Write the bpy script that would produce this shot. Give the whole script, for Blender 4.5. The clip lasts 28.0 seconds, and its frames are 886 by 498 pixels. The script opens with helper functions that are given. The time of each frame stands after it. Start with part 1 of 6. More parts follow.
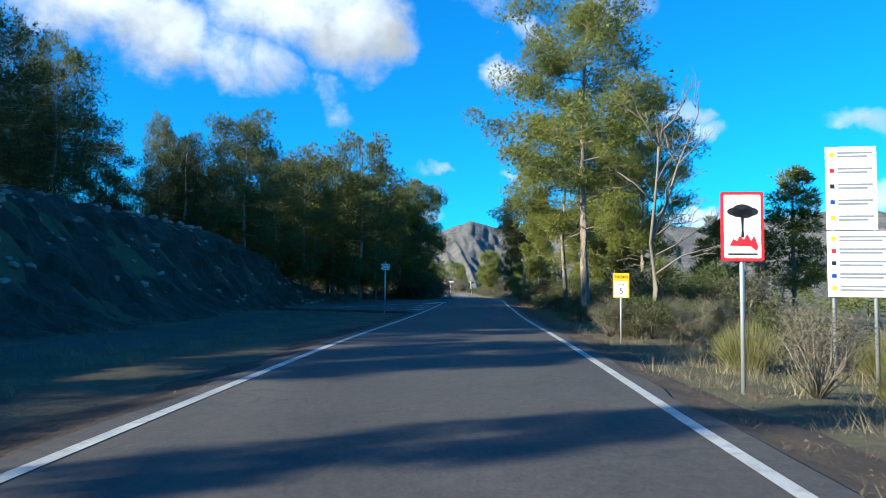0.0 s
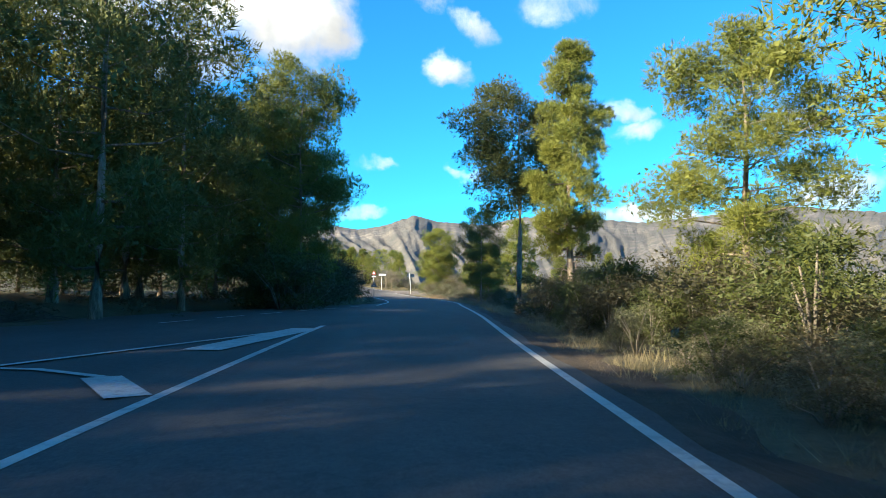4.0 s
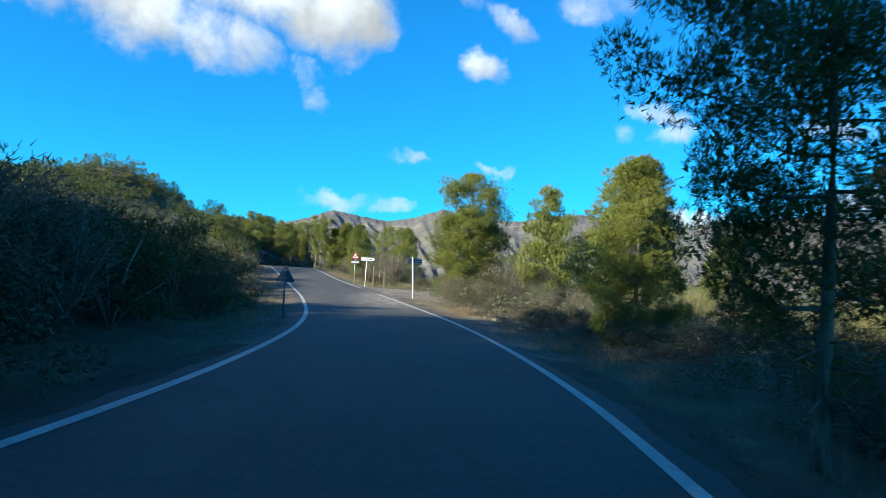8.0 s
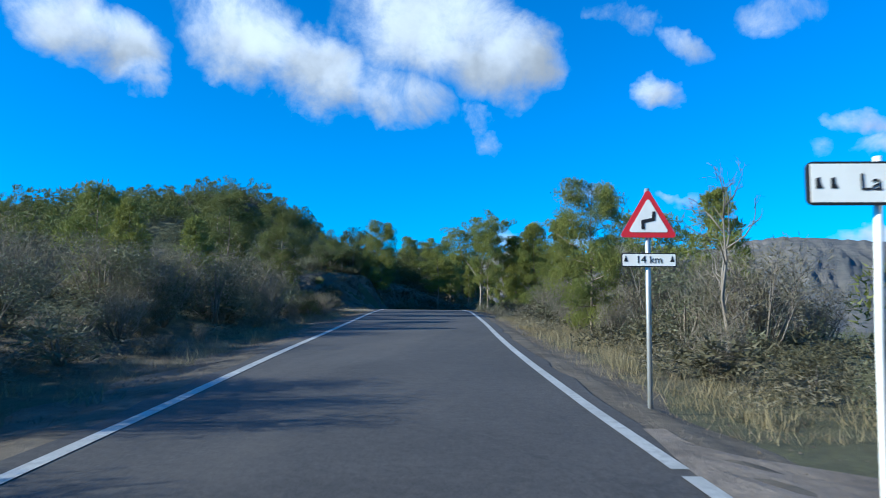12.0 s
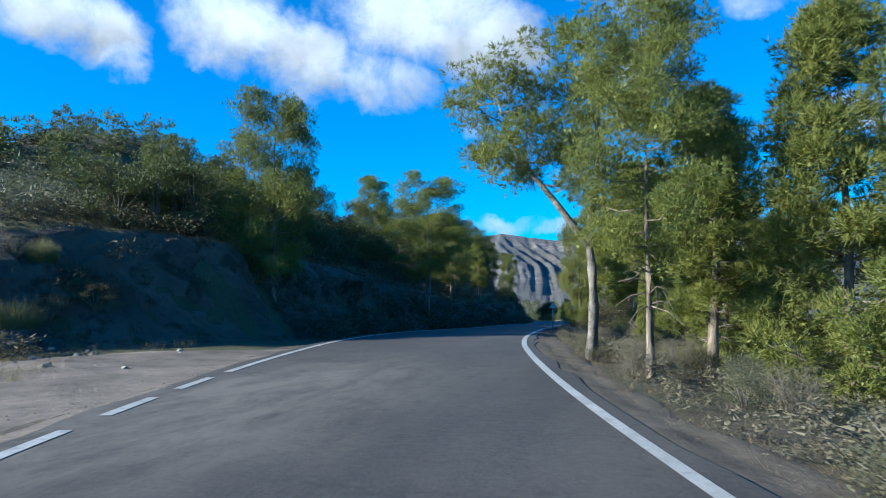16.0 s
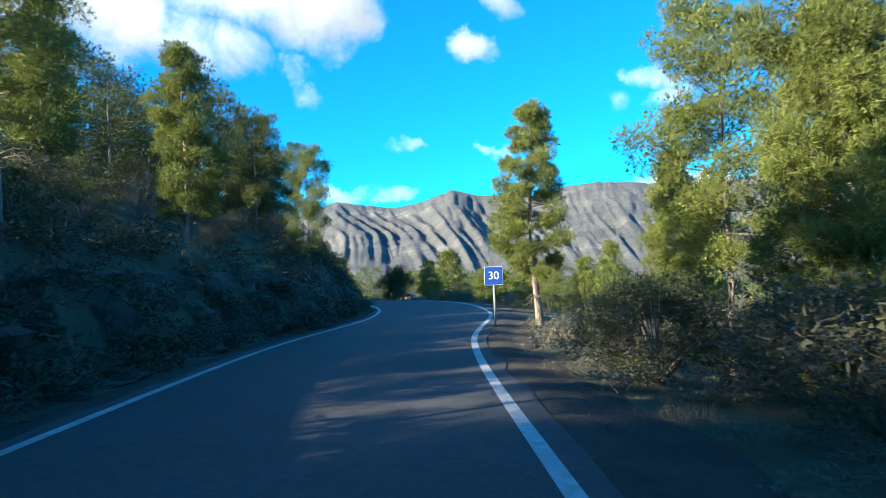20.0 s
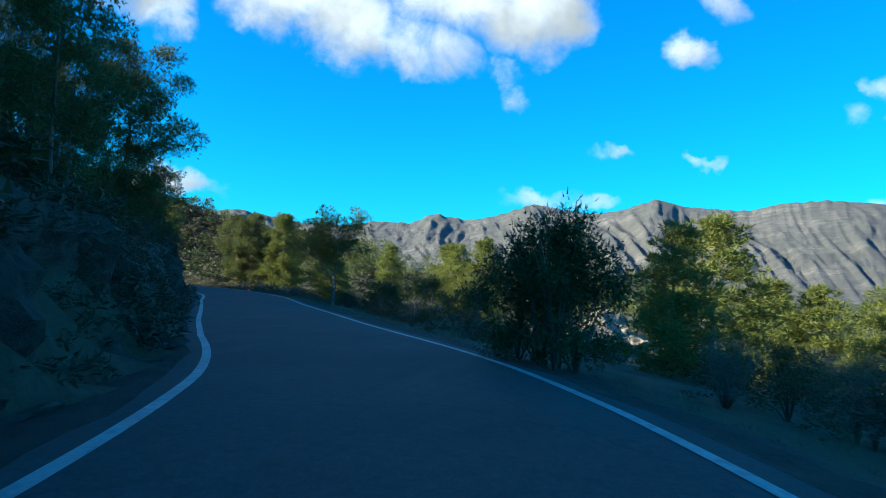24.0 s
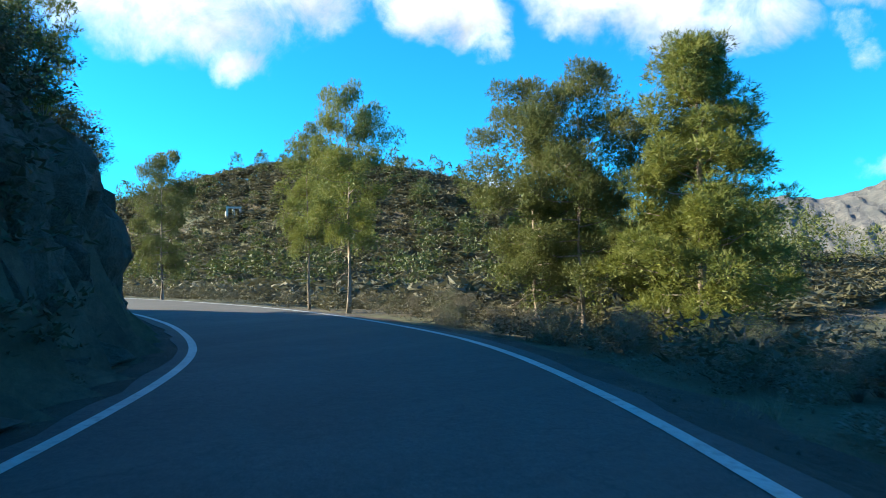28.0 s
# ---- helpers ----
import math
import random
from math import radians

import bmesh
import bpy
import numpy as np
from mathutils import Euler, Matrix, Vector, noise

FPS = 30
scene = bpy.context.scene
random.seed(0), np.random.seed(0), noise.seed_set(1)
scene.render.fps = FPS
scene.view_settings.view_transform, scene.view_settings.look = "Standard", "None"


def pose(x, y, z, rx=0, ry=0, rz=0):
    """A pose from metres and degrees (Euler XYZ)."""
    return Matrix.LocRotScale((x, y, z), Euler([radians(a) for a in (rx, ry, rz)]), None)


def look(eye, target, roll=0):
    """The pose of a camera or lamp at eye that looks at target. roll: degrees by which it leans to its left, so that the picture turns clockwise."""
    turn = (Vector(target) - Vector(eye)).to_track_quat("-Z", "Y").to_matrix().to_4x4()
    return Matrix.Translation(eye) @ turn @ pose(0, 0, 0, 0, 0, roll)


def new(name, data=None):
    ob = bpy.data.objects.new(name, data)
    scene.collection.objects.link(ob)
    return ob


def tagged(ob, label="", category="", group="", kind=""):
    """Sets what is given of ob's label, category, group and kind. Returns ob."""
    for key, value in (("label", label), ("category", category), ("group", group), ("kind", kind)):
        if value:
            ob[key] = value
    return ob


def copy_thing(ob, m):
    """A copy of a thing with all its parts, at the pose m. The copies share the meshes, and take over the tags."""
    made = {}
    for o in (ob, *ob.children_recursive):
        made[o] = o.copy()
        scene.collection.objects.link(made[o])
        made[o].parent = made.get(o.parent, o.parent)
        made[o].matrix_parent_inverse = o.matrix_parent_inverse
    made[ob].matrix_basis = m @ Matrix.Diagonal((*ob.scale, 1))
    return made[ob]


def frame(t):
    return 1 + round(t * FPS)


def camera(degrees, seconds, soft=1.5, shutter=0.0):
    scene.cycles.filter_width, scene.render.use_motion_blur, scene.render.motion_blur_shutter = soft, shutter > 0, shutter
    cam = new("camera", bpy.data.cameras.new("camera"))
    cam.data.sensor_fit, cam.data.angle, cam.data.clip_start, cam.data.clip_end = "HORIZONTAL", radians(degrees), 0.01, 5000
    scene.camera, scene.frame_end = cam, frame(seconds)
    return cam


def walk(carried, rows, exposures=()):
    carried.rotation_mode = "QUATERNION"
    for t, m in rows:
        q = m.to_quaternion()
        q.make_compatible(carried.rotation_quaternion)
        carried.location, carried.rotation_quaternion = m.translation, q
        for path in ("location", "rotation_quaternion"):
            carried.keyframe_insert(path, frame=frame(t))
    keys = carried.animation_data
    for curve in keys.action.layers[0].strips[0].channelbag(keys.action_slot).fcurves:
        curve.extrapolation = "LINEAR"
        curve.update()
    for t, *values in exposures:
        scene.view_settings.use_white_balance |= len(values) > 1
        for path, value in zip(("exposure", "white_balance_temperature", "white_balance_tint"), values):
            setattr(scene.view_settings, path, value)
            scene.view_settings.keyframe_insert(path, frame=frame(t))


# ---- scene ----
cam = camera(63.4, 28.0, soft=0.85, shutter=0.1)
PATH = [
    (0.0, pose(-0.030, -0.530, 1.284, 93.68, -0.62, 0.03)),
    (0.5, pose(-0.004, 3.974, 1.377, 93.93, -0.53, -1.58)),
    (1.0, pose(0.165, 8.657, 1.442, 93.88, -0.44, -3.27)),
    (1.5, pose(0.437, 13.541, 1.494, 93.83, -0.41, -4.00)),
    (2.0, pose(0.733, 18.473, 1.527, 93.60, -0.64, -4.23)),
    (2.5, pose(1.049, 23.496, 1.553, 93.45, -0.81, -4.29)),
    (3.0, pose(1.363, 28.580, 1.587, 93.38, -0.85, -3.99)),
    (3.5, pose(1.689, 33.761, 1.647, 93.32, -0.71, -3.72)),
    (4.0, pose(2.009, 39.164, 1.715, 93.34, -0.34, -4.47)),
    (4.5, pose(2.393, 44.557, 1.786, 93.37, -0.03, -5.13)),
    (5.0, pose(2.809, 49.915, 1.860, 93.37, 0.31, -5.28)),
    (5.5, pose(3.220, 55.231, 1.935, 93.26, 0.78, -5.13)),
    (6.0, pose(3.589, 60.519, 2.012, 93.46, 0.09, -5.60)),
    (6.5, pose(4.012, 65.766, 2.074, 92.72, 0.04, -5.81)),
    (7.0, pose(4.382, 71.073, 2.127, 93.59, -0.59, -4.89)),
    (7.5, pose(4.671, 76.482, 2.159, 93.13, -1.95, -3.65)),
    (8.0, pose(4.820, 82.003, 2.163, 92.92, -3.03, -2.38)),
    (8.5, pose(4.861, 87.607, 2.156, 93.06, -3.30, -0.89)),
    (9.0, pose(4.737, 93.326, 2.156, 92.71, -3.16, 1.16)),
    (9.5, pose(4.415, 99.211, 2.174, 92.69, -1.65, 3.14)),
    (10.0, pose(3.891, 105.242, 2.220, 93.48, -1.78, 5.09)),
    (10.5, pose(3.104, 111.395, 2.305, 94.18, -1.17, 7.47)),
    (11.0, pose(2.151, 117.550, 2.454, 94.27, 0.12, 9.48)),
    (11.5, pose(0.937, 123.769, 2.686, 95.34, -0.36, 11.00)),
    (12.0, pose(-0.371, 129.851, 2.939, 95.60, -0.61, 12.11)),
    (12.5, pose(-1.688, 135.677, 3.197, 95.62, 0.51, 12.79)),
    (13.0, pose(-3.006, 141.238, 3.459, 95.42, 0.40, 12.64)),
    (13.5, pose(-4.247, 146.565, 3.717, 95.34, 0.46, 12.33)),
    (14.0, pose(-5.420, 151.701, 3.964, 95.25, 0.70, 12.15)),
    (14.5, pose(-6.553, 156.705, 4.194, 95.12, 1.18, 12.09)),
    (15.0, pose(-7.644, 161.649, 4.404, 94.99, 0.75, 11.71)),
    (15.5, pose(-8.754, 166.600, 4.598, 94.62, 0.59, 11.51)),
    (16.0, pose(-9.853, 171.618, 4.762, 94.41, 0.13, 11.15)),
    (16.5, pose(-10.879, 176.821, 4.869, 93.51, -0.27, 9.69)),
    (17.0, pose(-11.697, 182.186, 4.940, 92.93, 0.26, 7.60)),
    (17.5, pose(-12.385, 187.766, 4.993, 92.63, 1.75, 5.36)),
    (18.0, pose(-12.830, 193.465, 5.008, 92.48, 1.98, 2.93)),
    (18.5, pose(-13.075, 199.344, 4.960, 92.29, 1.88, 0.87)),
    (19.0, pose(-13.170, 205.340, 4.842, 91.41, 2.25, -0.40)),
    (19.5, pose(-13.124, 211.391, 4.698, 90.98, 2.46, -1.25)),
    (20.0, pose(-13.061, 217.449, 4.559, 91.69, 2.45, -1.62)),
    (20.5, pose(-12.998, 223.458, 4.428, 91.70, 1.22, -1.92)),
    (21.0, pose(-12.818, 229.384, 4.327, 91.76, 0.56, -2.49)),
    (21.5, pose(-12.598, 235.170, 4.244, 91.82, 0.08, -2.80)),
    (22.0, pose(-12.391, 240.809, 4.168, 91.82, -0.35, -2.35)),
    (22.5, pose(-12.294, 246.318, 4.089, 91.71, -0.82, -0.64)),
    (23.0, pose(-12.437, 251.726, 4.011, 91.64, -1.22, 2.82)),
    (23.5, pose(-12.954, 257.086, 3.933, 91.48, -2.09, 7.64)),
    (24.0, pose(-14.058, 262.427, 3.857, 91.97, -2.81, 13.65)),
    (24.5, pose(-15.836, 267.852, 3.776, 91.74, -3.41, 19.78)),
    (25.0, pose(-18.257, 273.275, 3.676, 91.17, -2.11, 25.10)),
    (25.5, pose(-21.086, 278.738, 3.563, 90.75, -0.39, 27.33)),
    (26.0, pose(-24.043, 284.217, 3.461, 90.84, 0.07, 28.42)),
    (26.5, pose(-27.013, 289.583, 3.364, 91.15, 0.33, 29.25)),
    (27.0, pose(-30.054, 294.636, 3.287, 91.29, -0.07, 31.16)),
    (27.5, pose(-33.180, 299.362, 3.221, 91.38, 0.67, 34.44)),
    (28.0, pose(-36.531, 303.597, 3.168, 91.54, 0.99, 39.61)),
]
# seconds, stops, white balance
EXPOSURES = [(0.0, 1.05, 6100, 6), (1.5, 1.15, 6300, 6), (3.0, 1.55, 7200, 8), (6.0, 1.35, 7300, 6), (8.0, 1.05, 6500, 4), (10.0, 0.95, 6100, 6), (12.0, 0.66, 5400, 5), (14.5, 0.74, 5450, 5), (16.0, 0.86, 5550, 5),
             (18.0, 1.12, 5800, 3), (20.0, 1.5, 6200, 4), (23.0, 1.1, 6100, 0), (25.5, 1.1, 6100, 0), (27.0, 1.3, 6500, 0), (28.0, 1.5, 6700, 3)]
walk(cam, PATH, EXPOSURES)

# ---- daylight: low sun from behind the left shoulder, blue sky with fair-weather cloud ----
SUN_DIR = Vector((-0.80, -0.42, 0.335)).normalized()
sun_data = bpy.data.lights.new("sun", "SUN")
sun_data.energy, sun_data.angle, sun_data.color = 6.2, radians(0.55), (1.0, 0.90, 0.68)
sun = new("sun", sun_data)
sun.matrix_world = look(SUN_DIR * 300, (0, 0, 0))

world = bpy.data.worlds.new("sky")
scene.world = world
world.use_nodes = True


def build_sky():
    nt = world.node_tree
    nt.nodes.clear()
    N, L = nt.nodes.new, nt.links.new
    out, bg = N("ShaderNodeOutputWorld"), N("ShaderNodeBackground")
    sky = N("ShaderNodeTexSky")
    sky.sky_type, sky.sun_disc = "NISHITA", False
    sky.sun_elevation = math.asin(SUN_DIR.z)
    sky.sun_rotation = math.atan2(SUN_DIR.x, SUN_DIR.y)
    sky.air_density, sky.dust_density, sky.ozone_density = 1.0, 0.3, 2.5
    tc = N("ShaderNodeTexCoord")
    nrm = N("ShaderNodeVectorMath"); nrm.operation = "NORMALIZE"
    L(tc.outputs["Generated"], nrm.inputs[0])
    way = nrm.outputs[0]

    def noise_tex(scale, detail, rough, dist=0.0, vec=way):
        n = N("ShaderNodeTexNoise")
        n.inputs["Scale"].default_value, n.inputs["Detail"].default_value = scale, detail
        n.inputs["Roughness"].default_value, n.inputs["Distortion"].default_value = rough, dist
        L(vec, n.inputs["Vector"])
        return n

    def mth(op, a, b, clamp=False):
        m = N("ShaderNodeMath"); m.operation, m.use_clamp = op, clamp
        for i, v in enumerate((a, b)):
            if isinstance(v, (int, float)):
                m.inputs[i].default_value = v
            else:
                L(v, m.inputs[i])
        return m.outputs[0]

    # cloud banks, their outlines broken up at three scales
    shift = way
    for scale, amount in ((7.0, 0.075), (22.0, 0.035), (60.0, 0.016)):
        warp = noise_tex(scale, 3, 0.55)
        vm = N("ShaderNodeVectorMath"); vm.operation = "MULTIPLY_ADD"
        vm.inputs[1].default_value, vm.inputs[2].default_value = (amount,) * 3, (-amount / 2,) * 3
        L(warp.outputs["Color"], vm.inputs[0])
        va = N("ShaderNodeVectorMath"); va.operation = "ADD"
        L(shift, va.inputs[0]); L(vm.outputs[0], va.inputs[1])
        shift = va.outputs[0]
    total = lit = None
    for az, el, w, h, lean, dens in CLOUDS:
        a, e = radians(az), radians(el)
        d = Vector((-math.sin(a) * math.cos(e), math.cos(a) * math.cos(e), math.sin(e)))
        r = Vector((math.cos(a), math.sin(a), 0))
        u = r.cross(d)
        r, u = r * math.cos(radians(lean)) + u * math.sin(radians(lean)), u * math.cos(radians(lean)) - r * math.sin(radians(lean))
        acc, side = None, []
        for axis, size in ((r, w), (u, h)):
            dp = N("ShaderNodeVectorMath"); dp.operation = "DOT_PRODUCT"
            L(shift, dp.inputs[0]); dp.inputs[1].default_value = axis / math.sin(radians(size * 1.12))
            side.append(dp.outputs["Value"])
            sq = mth("MULTIPLY", dp.outputs["Value"], dp.outputs["Value"])
            acc = sq if acc is None else mth("ADD", acc, sq)
        front = N("ShaderNodeVectorMath"); front.operation = "DOT_PRODUCT"
        L(way, front.inputs[0]); front.inputs[1].default_value = d
        v = mth("MULTIPLY", mth("SUBTRACT", 1.0, acc, True), mth("GREATER_THAN", front.outputs["Value"], 0.0))
        v = mth("MULTIPLY", v, dens)
        # the sunward, upper side of each bank is the bright one
        k = mth("MULTIPLY", v, mth("SUBTRACT", mth("MULTIPLY", side[1], 0.45), mth("MULTIPLY", side[0], 0.55)))
        total = v if total is None else mth("MAXIMUM", total, v)
        lit = k if lit is None else mth("ADD", lit, k)
    fine = noise_tex(13.0, 10, 0.66, 0.3)
    soft = N("ShaderNodeMapRange"); soft.interpolation_type = "SMOOTHSTEP"
    soft.inputs["From Min"].default_value, soft.inputs["From Max"].default_value = 0.0, 0.35
    L(total, soft.inputs["Value"])
    mask = mth("ADD", total, mth("MULTIPLY", mth("MULTIPLY", mth("SUBTRACT", fine.outputs["Fac"], 0.5), 1.6), soft.outputs[0]))
    ramp = N("ShaderNodeMapRange"); ramp.interpolation_type = "SMOOTHSTEP"
    ramp.inputs["From Min"].default_value, ramp.inputs["From Max"].default_value = 0.08, 1.12
    L(mask, ramp.inputs["Value"])
    puff = noise_tex(11.0, 6, 0.55)
    tone = N("ShaderNodeMapRange"); tone.interpolation_type = "SMOOTHSTEP"
    tone.inputs["From Min"].default_value, tone.inputs["From Max"].default_value = 0.05, 0.85
    tone.inputs["To Min"].default_value, tone.inputs["To Max"].default_value = 0.58, 1.28
    L(mth("ADD", puff.outputs["Fac"], mth("MULTIPLY", lit, 0.75)), tone.inputs["Value"])
    white = N("ShaderNodeVectorMath"); white.operation = "SCALE"
    white.inputs[0].default_value = (6.9, 7.4, 8.0)
    L(tone.outputs[0], white.inputs["Scale"])
    tint = N("ShaderNodeMix"); tint.data_type, tint.blend_type = "RGBA", "MULTIPLY"
    tint.inputs[0].default_value = 1.0
    L(sky.outputs[0], tint.inputs["A"]); tint.inputs["B"].default_value = SKY_TINT
    mix = N("ShaderNodeMix"); mix.data_type = "RGBA"
    L(ramp.outputs[0], mix.inputs[0])
    L(tint.outputs["Result"], mix.inputs["A"]); L(white.outputs[0], mix.inputs["B"])
    L(mix.outputs["Result"], bg.inputs["Color"])
    bg.inputs["Strength"].default_value = 0.065
    L(bg.outputs[0], out.inputs["Surface"])


SKY_TINT = (0.13, 1.16, 2.0, 1)
# azimuth (left positive), elevation, half width, half height, lean, density
CLOUDS = [(61, 20.5, 11, 5.4, -6, 1.0), (55, 15.8, 2.6, 2.0, 20, 0.8), (50, 21, 5, 3.4, 0, 0.9), (41, 20.2, 4.4, 3.0, -14, 1.0), (37.2, 19.6, 3.2, 2.8, -30, 0.95), (35.2, 17.4, 1.7, 1.6, -30, 0.7),
          (28, 21.3, 5.8, 3.9, -22, 1.05), (22.5, 19.2, 5.8, 3.3, -24, 1.05), (16.5, 17.2, 5.2, 2.3, -14, 0.85), (13.5, 23.0, 7.5, 5.2, -10, 1.1), (8.6, 20.9, 5.6, 4.2, -8, 1.1), (5.6, 20.4, 3.6, 3.2, 0, 1.0),
          (8.2, 14.2, 1.5, 1.3, -35, 0.6), (9.6, 15.8, 1.7, 1.3, -40, 0.55), (-4.4, 17.8, 2.2, 1.5, -20, 1.0), (-5.7, 16.9, 1.3, 1.1, -20, 0.6), (-2.8, 22.4, 2.6, 1.1, -20, 0.5), (-7.2, 20.6, 2.2, 1.1, -30, 0.5),
          (-13.2, 22.0, 3.0, 1.8, 0, 0.65), (-18.9, 14.1, 2.4, 1.0, -10, 0.75), (-19.8, 12.5, 2.0, 1.0, 10, 0.7), (-16.2, 12.4, 1.2, 0.9, 0, 0.5), (-31, 12.4, 3.2, 0.9, -12, 0.6), (-22.5, 5.9, 7.0, 0.9, 3, 0.85),
          (-33.5, 7.2, 4.0, 1.3, 8, 0.85), (0.9, 9.6, 2.4, 0.5, 0, 0.45), (-5.8, 8.9, 1.5, 0.45, 0, 0.45), (2.2, 5.9, 2.6, 0.6, 0, 0.55), (35.6, 5.8, 5.4, 1.1, -3, 0.95), (6.2, 6.2, 3.4, 0.8, 0, 0.6)]
build_sky()


# ---- materials ----
def material(name, build):
    m = bpy.data.materials.new(name)
    m.use_nodes = True
    nt = m.node_tree
    bsdf = nt.nodes["Principled BSDF"]
    build(nt, bsdf)
    return m


def node(nt, kind, **values):
    n = nt.nodes.new(kind)
    for k, v in values.items():
        n.inputs[k.replace("_", " ")].default_value = v
    return n


def ramp_of(nt, fac, stops):
    r = nt.nodes.new("ShaderNodeValToRGB")
    els = r.color_ramp.elements
    while len(els) < len(stops):
        els.new(0.5)
    for e, (p, c) in zip(els, stops):
        e.position, e.color = p, (*c, 1)
    nt.links.new(fac, r.inputs["Fac"])
    return r.outputs["Color"]


def mixed(nt, fac, a, b, mode="MIX"):
    m = nt.nodes.new("ShaderNodeMix")
    m.data_type, m.blend_type = "RGBA", mode
    for key, v in ((0, fac), ("A", a), ("B", b)):
        if isinstance(v, (int, float)):
            m.inputs[key].default_value = v
        elif isinstance(v, tuple):
            m.inputs[key].default_value = (*v, 1)
        else:
            nt.links.new(v, m.inputs[key])
    return m.outputs["Result"]


def noisy(nt, scale, detail=6, rough=0.6, dist=0.0, stretch=None):
    co = nt.nodes.new("ShaderNodeNewGeometry").outputs["Position"]
    if stretch:
        mp = nt.nodes.new("ShaderNodeMapping")
        mp.inputs["Scale"].default_value = stretch
        nt.links.new(co, mp.inputs["Vector"])
        co = mp.outputs[0]
    n = node(nt, "ShaderNodeTexNoise", Scale=scale, Detail=detail, Roughness=rough, Distortion=dist)
    nt.links.new(co, n.inputs["Vector"])
    return n.outputs["Fac"]


def bumped(nt, bsdf, height, strength, distance):
    b = node(nt, "ShaderNodeBump", Strength=strength, Distance=distance)
    nt.links.new(height, b.inputs["Height"])
    nt.links.new(b.outputs[0], bsdf.inputs["Normal"])


def surface(name, dark, light, big=0.6, small=18.0, rough=0.85, bump=0.4, depth=0.03, spots=None):
    def build(nt, bsdf):
        c = ramp_of(nt, noisy(nt, big), [(0.3, dark), (0.7, light)])
        f = noisy(nt, small, 8, 0.7)
        c = mixed(nt, 0.6, c, ramp_of(nt, f, [(0.25, (0.35, 0.35, 0.35)), (0.75, (1.0, 1.0, 1.0))]), "MULTIPLY")
        if spots:
            c = mixed(nt, ramp_of(nt, noisy(nt, spots[0], 5), [(0.52, (0, 0, 0)), (0.62, (1, 1, 1))]), c, spots[1])
        nt.links.new(c, bsdf.inputs["Base Color"])
        bsdf.inputs["Roughness"].default_value = rough
        bumped(nt, bsdf, f, bump, depth)
    return material(name, build)


def leaf_material(name, dark, light, back):
    def build(nt, bsdf):
        rnd = nt.nodes.new("ShaderNodeNewGeometry").outputs["Random Per Island"]
        obr = nt.nodes.new("ShaderNodeObjectInfo").outputs["Random"]
        mid = tuple(0.35 * d + 0.65 * l for d, l in zip(dark, light))
        c = ramp_of(nt, rnd, [(0.0, mid), (0.7, light), (1.0, tuple(0.5 * b + 0.5 * l for b, l in zip(back, light)))])
        c = mixed(nt, ramp_of(nt, noisy(nt, 2.4, 3), [(0.36, (0.75, 0.75, 0.75)), (0.56, (0, 0, 0))]), c, mid)
        c = mixed(nt, ramp_of(nt, obr, [(0, (0.0, 0.0, 0.0)), (1, (0.45, 0.45, 0.45))]), c, tuple(v * 0.6 for v in light))
        c = mixed(nt, ramp_of(nt, noisy(nt, 0.9, 3), [(0.35, (0, 0, 0)), (0.65, (0.5, 0.5, 0.5))]), c, back)
        nt.links.new(c, bsdf.inputs["Base Color"])
        bsdf.inputs["Roughness"].default_value = 0.65
        tr = nt.nodes.new("ShaderNodeBsdfTranslucent")
        nt.links.new(c, tr.inputs["Color"])
        mx = nt.nodes.new("ShaderNodeMixShader")
        mx.inputs[0].default_value = 0.3
        nt.links.new(bsdf.outputs[0], mx.inputs[1]); nt.links.new(tr.outputs[0], mx.inputs[2])
        nt.links.new(mx.outputs[0], nt.nodes["Material Output"].inputs["Surface"])
    return material(name, build)


def plain(name, colour, rough=0.5, metal=0.0, wear=0.25):
    def build(nt, bsdf):
        c = mixed(nt, ramp_of(nt, noisy(nt, 6.0, 8), [(0.45, (0, 0, 0)), (0.8, (wear, wear, wear))]), colour, tuple(v * 0.55 for v in colour))
        nt.links.new(c, bsdf.inputs["Base Color"])
        bsdf.inputs["Roughness"].default_value, bsdf.inputs["Metallic"].default_value = rough, metal
        bumped(nt, bsdf, noisy(nt, 40.0, 4), 0.08, 0.004)
    return material(name, build)


